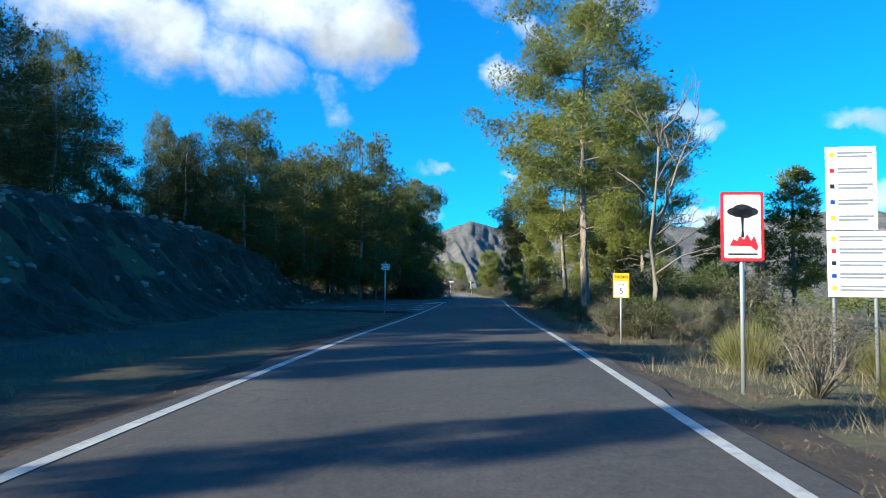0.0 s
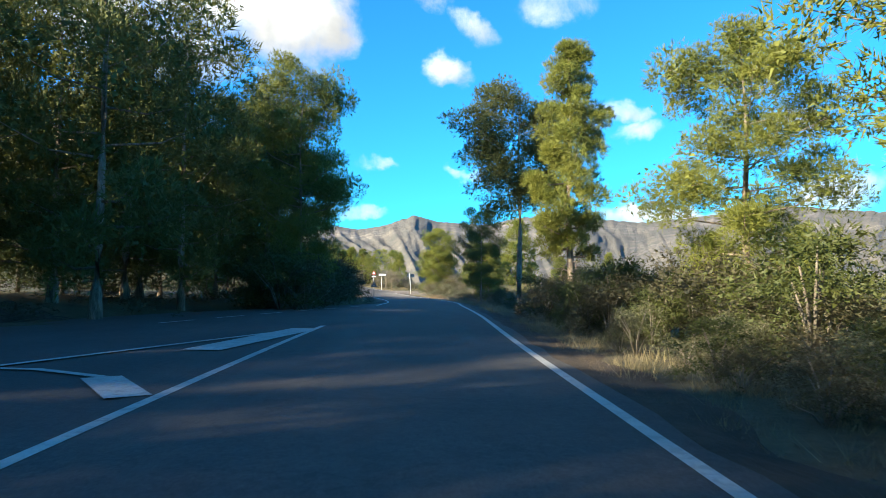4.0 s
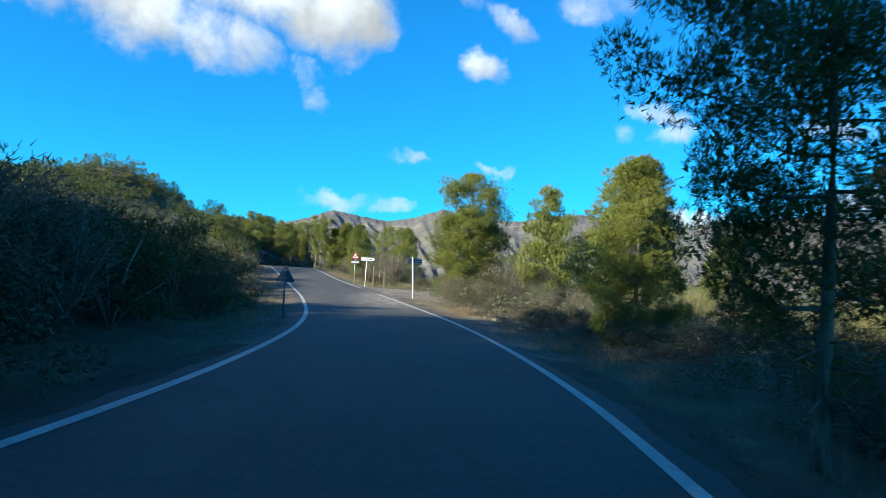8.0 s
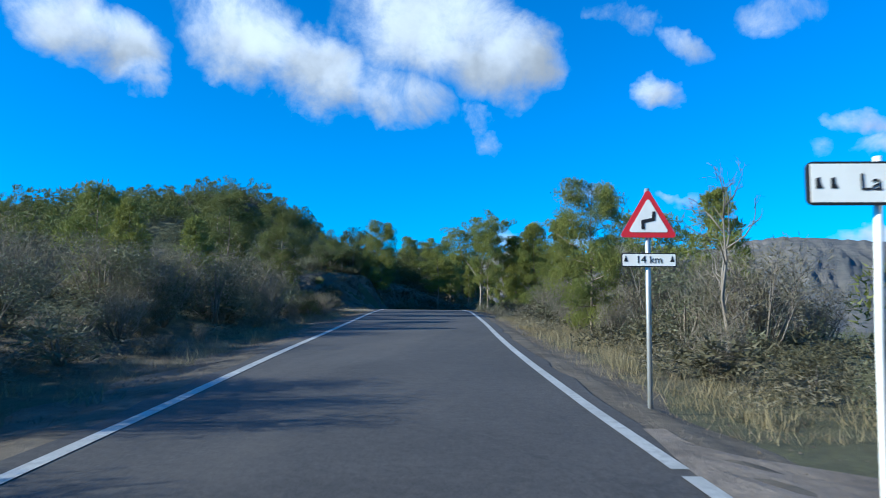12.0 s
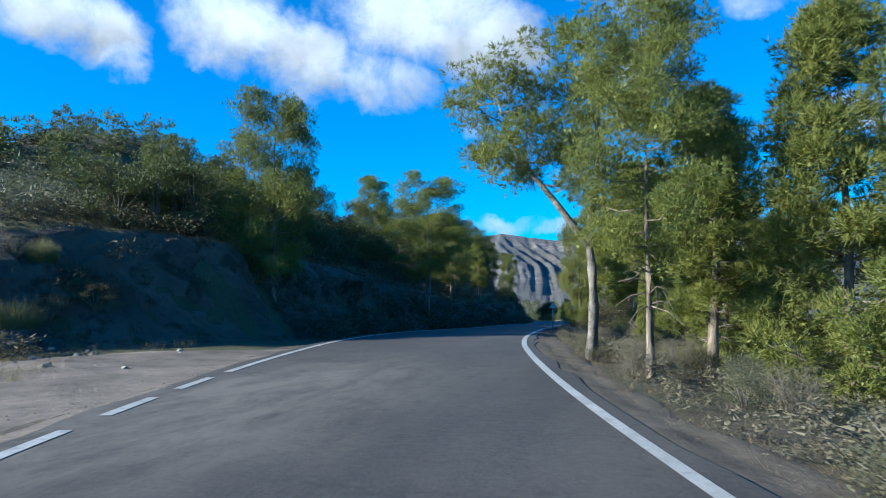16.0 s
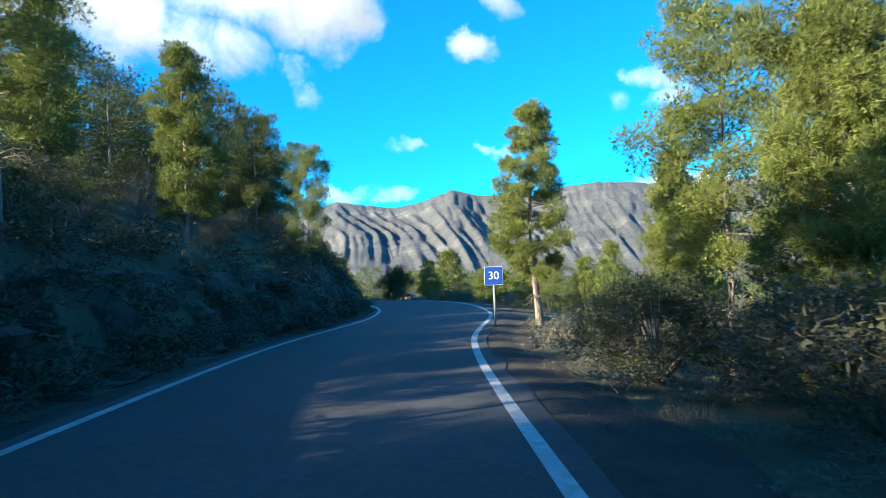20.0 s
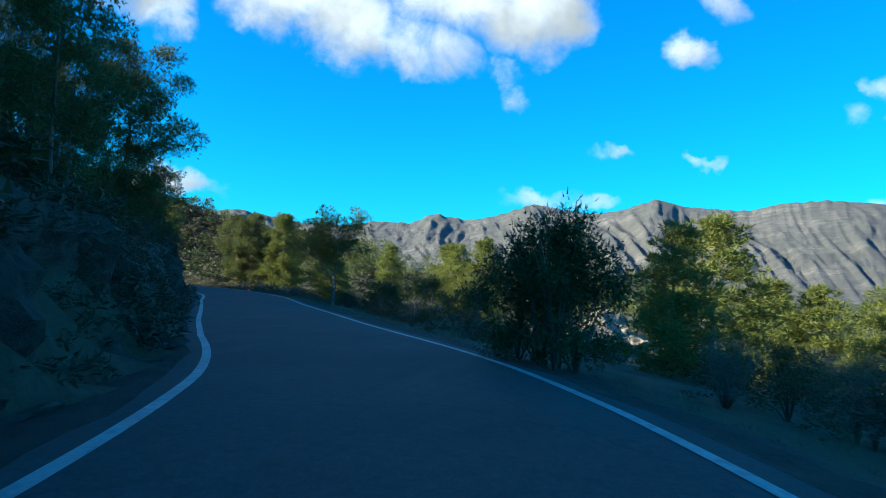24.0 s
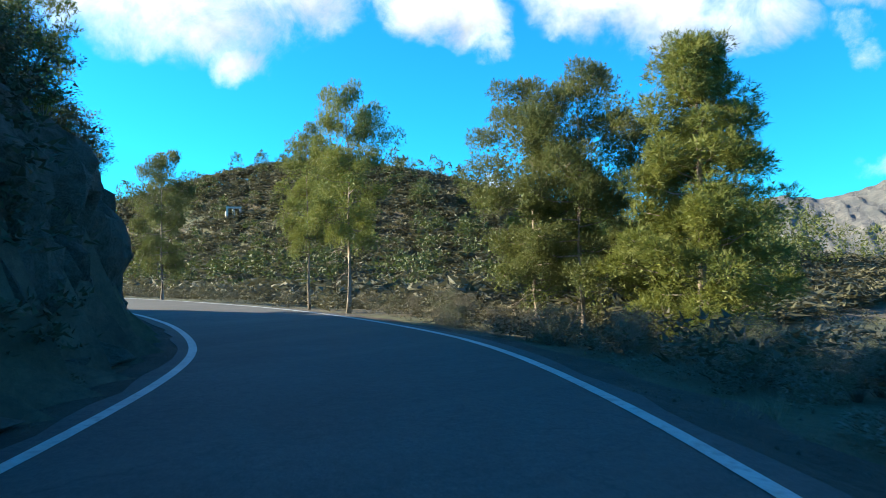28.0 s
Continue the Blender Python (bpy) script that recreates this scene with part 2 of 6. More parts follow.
def build_asphalt(nt, bsdf):
    grit, chips = noisy(nt, 34.0, 9, 0.82), noisy(nt, 9.0, 8, 0.8)
    c = ramp_of(nt, noisy(nt, 0.35, 6), [(0.3, (0.046, 0.042, 0.040)), (0.7, (0.072, 0.066, 0.063))])
    c = mixed(nt, 0.8, c, ramp_of(nt, grit, [(0.34, (0.3, 0.3, 0.3)), (0.66, (1.6, 1.6, 1.6))]), "MULTIPLY")
    c = mixed(nt, 0.6, c, ramp_of(nt, chips, [(0.34, (0.5, 0.5, 0.52)), (0.66, (1.45, 1.42, 1.38))]), "MULTIPLY")
    # long worn streaks, tar-dark patches and hair cracks
    c = mixed(nt, ramp_of(nt, noisy(nt, 0.9, 9, 0.7, 0.0, (1.0, 0.10, 1.0)), [(0.5, (0, 0, 0)), (0.75, (0.45, 0.45, 0.45))]), c, (0.036, 0.034, 0.033))
    c = mixed(nt, ramp_of(nt, chips, [(0.66, (0, 0, 0)), (0.73, (0.6, 0.6, 0.6))]), c, (0.16, 0.145, 0.125))
    c = mixed(nt, ramp_of(nt, noisy(nt, 0.5, 8, 0.66, 0.5, (1.0, 0.2, 1.0)), [(0.50, (0, 0, 0)), (0.68, (0.5, 0.5, 0.5))]), c, (0.105, 0.092, 0.080))
    c = mixed(nt, ramp_of(nt, noisy(nt, 2.6, 6, 0.75), [(0.34, (0.5, 0.5, 0.5)), (0.44, (0, 0, 0))]), c, (0.033, 0.031, 0.030))
    cell = node(nt, "ShaderNodeTexVoronoi", Scale=0.42)
    cell.feature = "DISTANCE_TO_EDGE"
    warp = nt.nodes.new("ShaderNodeVectorMath"); warp.operation = "MULTIPLY_ADD"
    geo = nt.nodes.new("ShaderNodeNewGeometry")
    wob = node(nt, "ShaderNodeTexNoise", Scale=1.4, Detail=6.0)
    nt.links.new(geo.outputs["Position"], wob.inputs["Vector"])
    nt.links.new(wob.outputs["Color"], warp.inputs[0]); warp.inputs[1].default_value = (1.6, 1.6, 0.0)
    nt.links.new(geo.outputs["Position"], warp.inputs[2]); nt.links.new(warp.outputs[0], cell.inputs["Vector"])
    c = mixed(nt, ramp_of(nt, cell.outputs["Distance"], [(0.003, (0.5, 0.5, 0.5)), (0.009, (0, 0, 0))]), c, (0.026, 0.025, 0.025))
    # pale dust carried out of the dirt track and the lay-by
    for (x, y), (rx, ry), most in (((4.1, 122.5), (3.2, 11.0), 0.85), ((-14.0, 180.0), (2.6, 8.0), 0.4)):
        mp = nt.nodes.new("ShaderNodeMapping"); mp.vector_type = "TEXTURE"
        mp.inputs["Location"].default_value, mp.inputs["Scale"].default_value = (x, y, 0), (rx, ry, 1000.0)
        nt.links.new(geo.outputs["Position"], mp.inputs["Vector"])
        ln = nt.nodes.new("ShaderNodeVectorMath"); ln.operation = "LENGTH"
        nt.links.new(mp.outputs[0], ln.inputs[0])
        near = ramp_of(nt, ln.outputs["Value"], [(0.35, (most, most, most)), (1.0, (0, 0, 0))])
        patchy = ramp_of(nt, noisy(nt, 1.7, 9, 0.72, 0.3, (1.0, 0.35, 1.0)), [(0.36, (0.12, 0.12, 0.12)), (0.58, (1, 1, 1))])
        c = mixed(nt, mixed(nt, 1.0, near, patchy, "MULTIPLY"), c, (0.30, 0.255, 0.205))
    nt.links.new(c, bsdf.inputs["Base Color"])
    bsdf.inputs["Roughness"].default_value = 0.82
    bumped(nt, bsdf, chips, 0.5, 0.01)


def build_ground(nt, bsdf):
    big, mid, fine = noisy(nt, 0.09, 6), noisy(nt, 0.7, 7, 0.65), noisy(nt, 7.0, 9, 0.75)
    c = ramp_of(nt, mid, [(0.3, (0.050, 0.038, 0.025)), (0.5, (0.10, 0.078, 0.050)), (0.72, (0.18, 0.145, 0.10))])
    c = mixed(nt, ramp_of(nt, big, [(0.42, (0, 0, 0)), (0.58, (0.75, 0.75, 0.75))]), c, (0.085, 0.095, 0.04))
    c = mixed(nt, 0.75, c, ramp_of(nt, fine, [(0.25, (0.3, 0.3, 0.3)), (0.7, (1.25, 1.2, 1.1))]), "MULTIPLY")
    nt.links.new(c, bsdf.inputs["Base Color"])
    bsdf.inputs["Roughness"].default_value = 0.95
    bumped(nt, bsdf, fine, 0.8, 0.08)


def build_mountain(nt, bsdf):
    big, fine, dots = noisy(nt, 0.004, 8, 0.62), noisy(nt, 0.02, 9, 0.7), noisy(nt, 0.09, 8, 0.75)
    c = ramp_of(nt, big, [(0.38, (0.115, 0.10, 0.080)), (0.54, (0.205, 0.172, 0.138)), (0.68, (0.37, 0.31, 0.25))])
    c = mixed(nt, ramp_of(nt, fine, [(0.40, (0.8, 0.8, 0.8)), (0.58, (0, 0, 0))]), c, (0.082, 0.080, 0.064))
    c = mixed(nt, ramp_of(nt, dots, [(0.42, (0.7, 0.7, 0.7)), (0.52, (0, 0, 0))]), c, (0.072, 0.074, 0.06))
    # blue-grey distance haze mixed straight into the rock and scrub colour
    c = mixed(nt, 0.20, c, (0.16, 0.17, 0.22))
    nt.links.new(c, bsdf.inputs["Base Color"])
    bsdf.inputs["Roughness"].default_value = 1.0
    bumped(nt, bsdf, dots, 0.8, 12.0)


def build_bark(nt, bsdf):
    v = noisy(nt, 9.0, 8, 0.7, 0.4, (1.0, 1.0, 0.22))
    c = ramp_of(nt, v, [(0.32, (0.055, 0.042, 0.034)), (0.5, (0.21, 0.165, 0.13)), (0.7, (0.38, 0.32, 0.27))])
    nt.links.new(c, bsdf.inputs["Base Color"])
    bsdf.inputs["Roughness"].default_value = 0.95
    bumped(nt, bsdf, v, 1.0, 0.05)


M_ASPHALT = material("asphalt", build_asphalt)
M_GROUND = material("dry_ground", build_ground)
M_MOUNTAIN = material("hazed_bare_mountain", build_mountain)
M_BARK = material("pine_bark", build_bark)
M_DEAD = surface("dead_wood", (0.14, 0.115, 0.095), (0.30, 0.26, 0.22), 1.2, 25, 0.9, 0.5, 0.02)
M_LINE = surface("road_paint", (0.40, 0.40, 0.385), (0.60, 0.60, 0.58), 1.2, 30, 0.6, 0.25, 0.004, (7.0, (0.30, 0.30, 0.29)))
M_GRAVEL = surface("gravel_verge", (0.07, 0.054, 0.038), (0.19, 0.155, 0.115), 1.6, 9, 0.95, 0.9, 0.05)
# brown needle litter, darkened further because these verges lie in shade
M_SHADE_NEEDLES = surface("shaded_needle_litter", (0.032, 0.022, 0.015), (0.092, 0.062, 0.040), 1.3, 10, 0.95, 0.9, 0.05)
M_DIRT = surface("pale_dirt", (0.115, 0.092, 0.075), (0.32, 0.262, 0.212), 0.9, 9, 0.95, 0.7, 0.05)
M_APRON = surface("dusty_asphalt", (0.040, 0.036, 0.032), (0.080, 0.070, 0.058), 0.4, 30, 0.9, 0.4, 0.01)
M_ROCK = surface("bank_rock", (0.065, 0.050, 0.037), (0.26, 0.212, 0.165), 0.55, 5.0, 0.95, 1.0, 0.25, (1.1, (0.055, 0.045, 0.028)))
# darker variant of bank_rock; the slope's shade is put into its colour
M_BANK = surface("shade_dark_embankment", (0.040, 0.032, 0.024), (0.12, 0.098, 0.075), 0.6, 6.0, 0.95, 1.0, 0.2, (1.2, (0.035, 0.034, 0.018)))
M_BARK_PALE = surface("silver_pine_bark", (0.15, 0.13, 0.115), (0.42, 0.385, 0.35), 6.0, 18, 0.9, 1.0, 0.06, (9.0, (0.12, 0.10, 0.085)))
M_EARTH = surface("pale_earth", (0.22, 0.175, 0.13), (0.46, 0.39, 0.31), 0.8, 4.0, 0.95, 1.0, 0.15, (0.9, (0.12, 0.10, 0.06)))
M_STONE = surface("masonry_stone", (0.22, 0.20, 0.17), (0.42, 0.39, 0.34), 1.5, 12, 0.9, 0.7, 0.04)
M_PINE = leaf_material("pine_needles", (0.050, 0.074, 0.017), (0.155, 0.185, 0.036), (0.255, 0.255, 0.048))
# darker copies, chiefly putting shade into the needle colour of trees and bushes
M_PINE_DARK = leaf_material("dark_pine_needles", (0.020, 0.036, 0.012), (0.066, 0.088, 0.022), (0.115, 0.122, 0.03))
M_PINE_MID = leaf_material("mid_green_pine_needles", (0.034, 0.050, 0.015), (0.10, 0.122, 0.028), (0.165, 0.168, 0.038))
M_OLIVE = leaf_material("grey_green_leaves", (0.038, 0.045, 0.026), (0.11, 0.118, 0.062), (0.18, 0.175, 0.105))
M_SHRUB = leaf_material("shrub_leaves", (0.030, 0.032, 0.016), (0.080, 0.078, 0.040), (0.125, 0.105, 0.06))
M_WISPY = leaf_material("wispy_grey_twigs", (0.075, 0.070, 0.045), (0.17, 0.155, 0.105), (0.20, 0.165, 0.11))
M_DRY = leaf_material("dry_grass_blades", (0.12, 0.10, 0.05), (0.30, 0.25, 0.15), (0.20, 0.17, 0.08))
M_LITTER = leaf_material("withered_litter", (0.085, 0.065, 0.04), (0.22, 0.165, 0.105), (0.16, 0.12, 0.075))
M_BROOM = leaf_material("green_broom", (0.07, 0.085, 0.025), (0.20, 0.20, 0.07), (0.30, 0.26, 0.12))
M_STEEL = plain("galvanised_steel", (0.46, 0.48, 0.50), 0.45, 0.7)
M_WHITE = plain("white_sign_face", (0.78, 0.78, 0.77), 0.4)
M_RED = plain("red_sign_paint", (0.55, 0.02, 0.03), 0.4)
M_BLACK = plain("black_paint", (0.015, 0.015, 0.017), 0.5)
M_YELLOW = plain("yellow_sign_paint", (0.90, 0.43, 0.01), 0.4)
M_BLUE = plain("blue_sign_paint", (0.008, 0.055, 0.30), 0.6)
# sign-back metal darkened to carry the tree shade on the triangle and post
M_SIGNBACK = plain("shade_dark_sign_back", (0.09, 0.105, 0.12), 0.6, 0.1)
M_WOOD = surface("weathered_wood", (0.16, 0.12, 0.08), (0.32, 0.26, 0.19), 2.0, 22, 0.9, 0.5, 0.01)
M_PLASTER = surface("old_limewash", (0.60, 0.55, 0.50), (0.78, 0.75, 0.70), 1.0, 8, 0.9)


# ---- the plan: road line and ground heights ----
ROAD = [
    (-1.11, -58.38, 0.00), (-0.72, -23.38, 0.00), (-0.44, 1.62, 0.03), (0.14, 14.48, 0.20), (0.83, 27.46, 0.28),
    (1.59, 40.44, 0.43), (2.25, 53.43, 0.61), (3.07, 66.41, 0.78), (3.84, 79.34, 0.86), (4.50, 92.30, 0.86),
    (3.82, 105.27, 0.93), (1.85, 118.11, 1.18), (-1.04, 130.78, 1.69), (-4.12, 143.40, 2.27), (-6.94, 156.10, 2.87),
    (-9.81, 168.78, 3.37), (-12.68, 181.53, 3.63), (-14.28, 194.54, 3.69), (-14.47, 207.61, 3.49), (-14.54, 220.63, 3.19),
    (-14.28, 233.66, 2.97), (-12.72, 246.59, 2.78), (-13.42, 259.53, 2.60), (-17.33, 271.92, 2.40), (-24.10, 283.05, 2.18),
    (-31.00, 294.01, 1.99), (-37.60, 304.01, 1.87), (-41.00, 307.68, 1.85), (-45.61, 311.63, 1.83), (-51.28, 314.70, 1.81),
    (-57.68, 317.15, 1.80), (-67.12, 319.64, 1.77), (-80.06, 321.79, 1.74), (-96.21, 323.86, 1.71), (-115.56, 325.84, 1.66),
    (-138.11, 327.73, 1.62)
]


def road_line(step=0.5):
    p = np.array(ROAD)
    d = np.linalg.norm(np.diff(p[:, :2], axis=0), axis=1)
    k = np.concatenate([[0], np.cumsum(d)])
    tan = np.gradient(p, k, axis=0)
    s = np.arange(0, k[-1], step)
    i = np.clip(np.searchsorted(k, s, "right") - 1, 0, len(k) - 2)
    h = (k[i + 1] - k[i])[:, None]
    u = ((s - k[i])[:, None]) / h
    q = ((2 * u**3 - 3 * u**2 + 1) * p[i] + (u**3 - 2 * u**2 + u) * h * tan[i] + (-2 * u**3 + 3 * u**2) * p[i + 1] + (u**3 - u**2) * h * tan[i + 1])
    return s, q


LINE_S, LINE = road_line()
START = float(LINE_S[np.argmin(np.abs(LINE[:, 1]))])
LINE_S = LINE_S - START
TAN = np.gradient(LINE[:, :2], axis=0)
TAN /= np.linalg.norm(TAN, axis=1)[:, None]
SIDE = np.stack([TAN[:, 1], -TAN[:, 0]], 1)


def on_road(s, d, up=0.0):
    """A place s metres along the road and d metres to the right of its middle, on the road's level."""
    x, y, z = (np.interp(s, LINE_S, LINE[:, k]) for k in range(3))
    sx, sy = (np.interp(s, LINE_S, SIDE[:, k]) for k in range(2))
    return Vector((float(x + sx * d), float(y + sy * d), float(z + up)))


def road_coords(x, y):
    """Distance along the road, offset to its right and the road's level, for arrays of places."""
    x, y = np.atleast_1d(np.asarray(x, float)), np.atleast_1d(np.asarray(y, float))
    out = np.zeros((3, len(x)))
    sub = slice(0, None, 3)
    for a in range(0, len(x), 4000):
        b = slice(a, a + 4000)
        dx, dy = x[b, None] - LINE[None, sub, 0], y[b, None] - LINE[None, sub, 1]
        j = np.argmin(dx * dx + dy * dy, axis=1)
        k = j * 3
        ax, ay = x[b] - LINE[k, 0], y[b] - LINE[k, 1]
        along = ax * TAN[k, 0] + ay * TAN[k, 1]
        lat = ax * SIDE[k, 0] + ay * SIDE[k, 1]
        far = np.sign(lat) * np.hypot(ax, ay)
        out[0, b] = LINE_S[k] + np.clip(along, -2, 2)
        out[1, b] = np.where(np.abs(along) > 2.5, far, lat)
        out[2, b] = np.interp(out[0, b], LINE_S, LINE[:, 2])
    return out


HALF = 2.75     # asphalt half width
# distance of the painted edge lines from the road's middle
EDGE_LEFT = [(-55, 2.55), (20, 2.55), (38, 2.46), (82, 2.42), (101, 2.36), (114, 2.5), (126, 2.45), (138, 2.3), (150, 2.32), (170, 2.58), (182, 2.72), (194, 2.9), (204, 2.7), (218, 2.24), (240, 2.3), (258, 2.6), (263, 2.5), (268, 2.24), (274, 2.25), (281, 2.55), (288, 2.5), (302, 2.44), (320, 2.25), (372, 2.0)]
EDGE_RIGHT = [(-55, 2.58), (20, 2.58), (36, 2.42), (66, 2.5), (80, 2.4), (90, 2.52), (102, 2.5), (114, 2.46), (126, 2.4), (138, 2.28), (150, 2.35), (170, 2.56), (182, 2.56), (192, 2.5), (201, 2.62), (214, 2.35), (240, 2.3), (258, 2.28), (266, 2.55), (272, 2.56), (282, 2.34), (301, 2.36), (318, 2.6), (372, 2.5)]


def smooth01(v):
    v = np.clip(v, 0, 1)
    return v * v * (3 - 2 * v)


def table(s, pairs):
    return np.interp(s, [p[0] for p in pairs], [p[1] for p in pairs])


def left_edge(s, more=0.0):
    return -table(s, EDGE_LEFT) - more


def right_edge(s, more=0.0):
    return table(s, EDGE_RIGHT) + more


# cut bank on the left: foot, height, run; hill behind it; fall of the ground on the right
BANK_FOOT = [(-60, 10.5), (30, 10.5), (40, 11.5), (48, 12.5), (58, 13), (66, 10), (78, 4.4), (160, 4.8), (172, 7), (178, 12), (187, 10), (195, 4.8), (208, 3.7), (255, 3.6), (268, 3.5), (300, 3.8), (316, 3.5), (340, 3.3)]
BANK_HIGH = [(-60, 5.6), (10, 5.2), (26, 5.0), (44, 4.8), (54, 3.6), (63, 0.6), (74, 0.3), (165, 0.5), (178, 0.8), (185, 1.6), (192, 3.4), (200, 3.1), (215, 2.4), (235, 1.9), (250, 2.2), (268, 2.6), (290, 2.3), (305, 3.0), (314, 4.2), (336, 4.4), (350, 1.6), (362, 0.2)]
BANK_RUN = [(-60, 9), (30, 7), (42, 5), (60, 4), (165, 4), (178, 7), (186, 6), (195, 3.0), (208, 1.8), (260, 1.4), (330, 1.4)]
HILL_RISE = [(-60, 0.22), (45, 0.2), (66, 0.03), (165, 0.04), (180, 0.08), (190, 0.12), (200, 0.22), (211, 0.48), (250, 0.58), (300, 0.58), (330, 0.35), (355, 0.03)]
RIGHT_FALL = [(-60, 0.03), (60, 0.05), (110, 0.03), (140, 0.04), (170, 0.10), (215, 0.12), (240, 0.16), (300, 0.15), (335, 0.06)]


def ground_height(x, y):
    s, d, z = road_coords(x, y)
    x, y = np.atleast_1d(np.asarray(x, float)), np.atleast_1d(np.asarray(y, float))
    a = np.abs(d)
    wob = 0.5 * np.sin(x * 0.31 + 1.3 * np.sin(y * 0.17)) + 0.5 * np.sin(y * 0.27 + 1.7 * np.sin(x * 0.21))
    fine = 0.5 * np.sin(x * 1.9 + 2 * np.sin(y * 1.1)) + 0.5 * np.sin(y * 2.3 + 2 * np.sin(x * 1.3))
    rough = smooth01((a - 3.2) / 4)
    left = smooth01((a - table(s, BANK_FOOT)) / table(s, BANK_RUN)) * table(s, BANK_HIGH)
    beyond = np.clip(a - table(s, BANK_FOOT) - table(s, BANK_RUN), 0, 45)
    left = left + beyond * table(s, HILL_RISE) * np.exp(-beyond / 45)
    right = -np.clip(a - 3.6, 0, 45) * table(s, RIGHT_FALL)
    g = z - 0.06 - 0.05 * smooth01((a - HALF) / 0.5) + np.where(d < 0, left, right)
    g = g + rough * (0.16 * wob + 0.05 * fine)
    # round wooded hill on the left, and a scrubby one past the last bend
    hill = 6.3 * np.exp(-(((x + 69) / 36) ** 2 + ((y - 256) / 40) ** 2)) + 5.0 * np.exp(-(((x + 62) / 15) ** 2 + ((y - 247) / 17) ** 2)) + 3.5 * np.exp(-(((x + 135) / 55) ** 2 + ((y - 225) / 60) ** 2))
    hill = hill * smooth01((a - 16) / 40) * (d < 0)
    far_hill = 25.0 * np.exp(-(((x + 150) / 70) ** 2 + ((y - 392) / 55) ** 2)) * smooth01((a - 14) / 55)
    g = g + hill + far_hill
    away = smooth01((a - 90) / 160)
    return g * (1 - away) + (-7.0 + 2.0 * wob) * away


def ground_at(x, y):
    return float(ground_height([x], [y])[0])


# ---- building helpers ----
def mesh_from(name, verts, faces, mat, smooth=False):
    me = bpy.data.meshes.new(name)
    verts, faces = np.asarray(verts, np.float32), np.asarray(faces, np.int32)
    n = faces.shape[1]
    me.vertices.add(len(verts)); me.vertices.foreach_set("co", verts.ravel())
    me.loops.add(faces.size); me.loops.foreach_set("vertex_index", faces.ravel())
    me.polygons.add(len(faces)); me.polygons.foreach_set("loop_start", np.arange(0, faces.size, n, dtype=np.int32))
    me.polygons.foreach_set("loop_total", np.full(len(faces), n, np.int32))
    me.update(calc_edges=True)
    me.polygons.foreach_set("use_smooth", np.full(len(faces), bool(smooth)))
    me.materials.append(mat)
    return me


def part(name, bm, mat, parent=None, label=""):
    me = bm
    if isinstance(bm, bmesh.types.BMesh):
        me = bpy.data.meshes.new(name)
        bm.to_mesh(me); bm.free()
        me.materials.append(mat)
    ob = new(name, me)
    if parent is not None:
        ob.parent = parent
    return tagged(ob, label)


def grid_faces(nx, ny):
    i = np.arange(nx * ny).reshape(nx, ny)
    return np.stack([i[:-1, :-1], i[1:, :-1], i[1:, 1:], i[:-1, 1:]], -1).reshape(-1, 4)


def box(bm, size, at=(0, 0, 0), turn=None, bevel=0.0):
    m = Matrix.Translation(at) @ (turn.to_4x4() if turn else Matrix.Identity(4)) @ Matrix.Diagonal((*size, 1))
    r = bmesh.ops.create_cube(bm, size=1, matrix=m)
    if bevel:
        edges = {e for v in r["verts"] for e in v.link_edges}
        bmesh.ops.bevel(bm, geom=list(edges), offset=bevel, segments=1, affect="EDGES")


def tube(bm, pts, radii, sides=7):
    """A tapered, bent tube through the points."""
    rings = []
    for i, p in enumerate(pts):
        a, b = Vector(pts[max(i - 1, 0)]), Vector(pts[min(i + 1, len(pts) - 1)])
        q = (b - a).to_track_quat("Z", "Y")
        rings.append([bm.verts.new(Vector(p) + q @ Vector((math.cos(t) * radii[i], math.sin(t) * radii[i], 0))) for t in (2 * math.pi * k / sides for k in range(sides))])
    for r0, r1 in zip(rings, rings[1:]):
        for k in range(sides):
            f = bm.faces.new((r0[k], r0[(k + 1) % sides], r1[(k + 1) % sides], r1[k]))
            f.smooth = True
    bm.faces.new(rings[0][::-1]); bm.faces.new(rings[-1])


# ---- ground, road and distance ----
def ribbon(name, s0, s1, d0, d1, up, mat, step=1.0, edge_noise=0.0, thick=0.0, drape=False):
    """A strip laid along the road between two offsets."""
    ss = np.arange(s0, s1 + 1e-6, step)
    rows = []
    for s in ss:
        a, b = (d0(s) if callable(d0) else d0), (d1(s) if callable(d1) else d1)
        if edge_noise:
            a -= edge_noise * (0.5 + 0.5 * math.sin(s * 1.7 + 2.1 * math.sin(s * 0.63)))
            b += edge_noise * (0.5 + 0.5 * math.sin(s * 1.3 + 1.9 * math.sin(s * 0.71) + 2))
        cells = 12 if drape else 4
        row = [on_road(s, a + (b - a) * k / cells, up) for k in range(cells + 1)]
        if drape:
            gz = ground_height([q.x for q in row], [q.y for q in row])
            for k, q in enumerate(row):
                w = float(smooth01((abs(a + (b - a) * k / cells) - HALF) / 0.55))
                q.z = q.z * (1 - w) + (float(gz[k]) + 0.035) * w
            for end, c in ((0, a), (cells, b)):
                if abs(c) > HALF + 0.25:
                    for k, dip in ((0, 0.09), (1, 0.05), (2, 0.025), (3, 0.01)):
                        row[abs(end - k)].z -= dip   # the rim dips into the soil
        if thick:
            row = [row[0] - Vector((0, 0, thick))] + row + [row[-1] - Vector((0, 0, thick))]
        rows.append(row)
    v = np.array([tuple(p) for r in rows for p in r])
    f = grid_faces(len(rows), len(rows[0]))[:, ::-1]
    return mesh_from(name, v, f, mat, False)


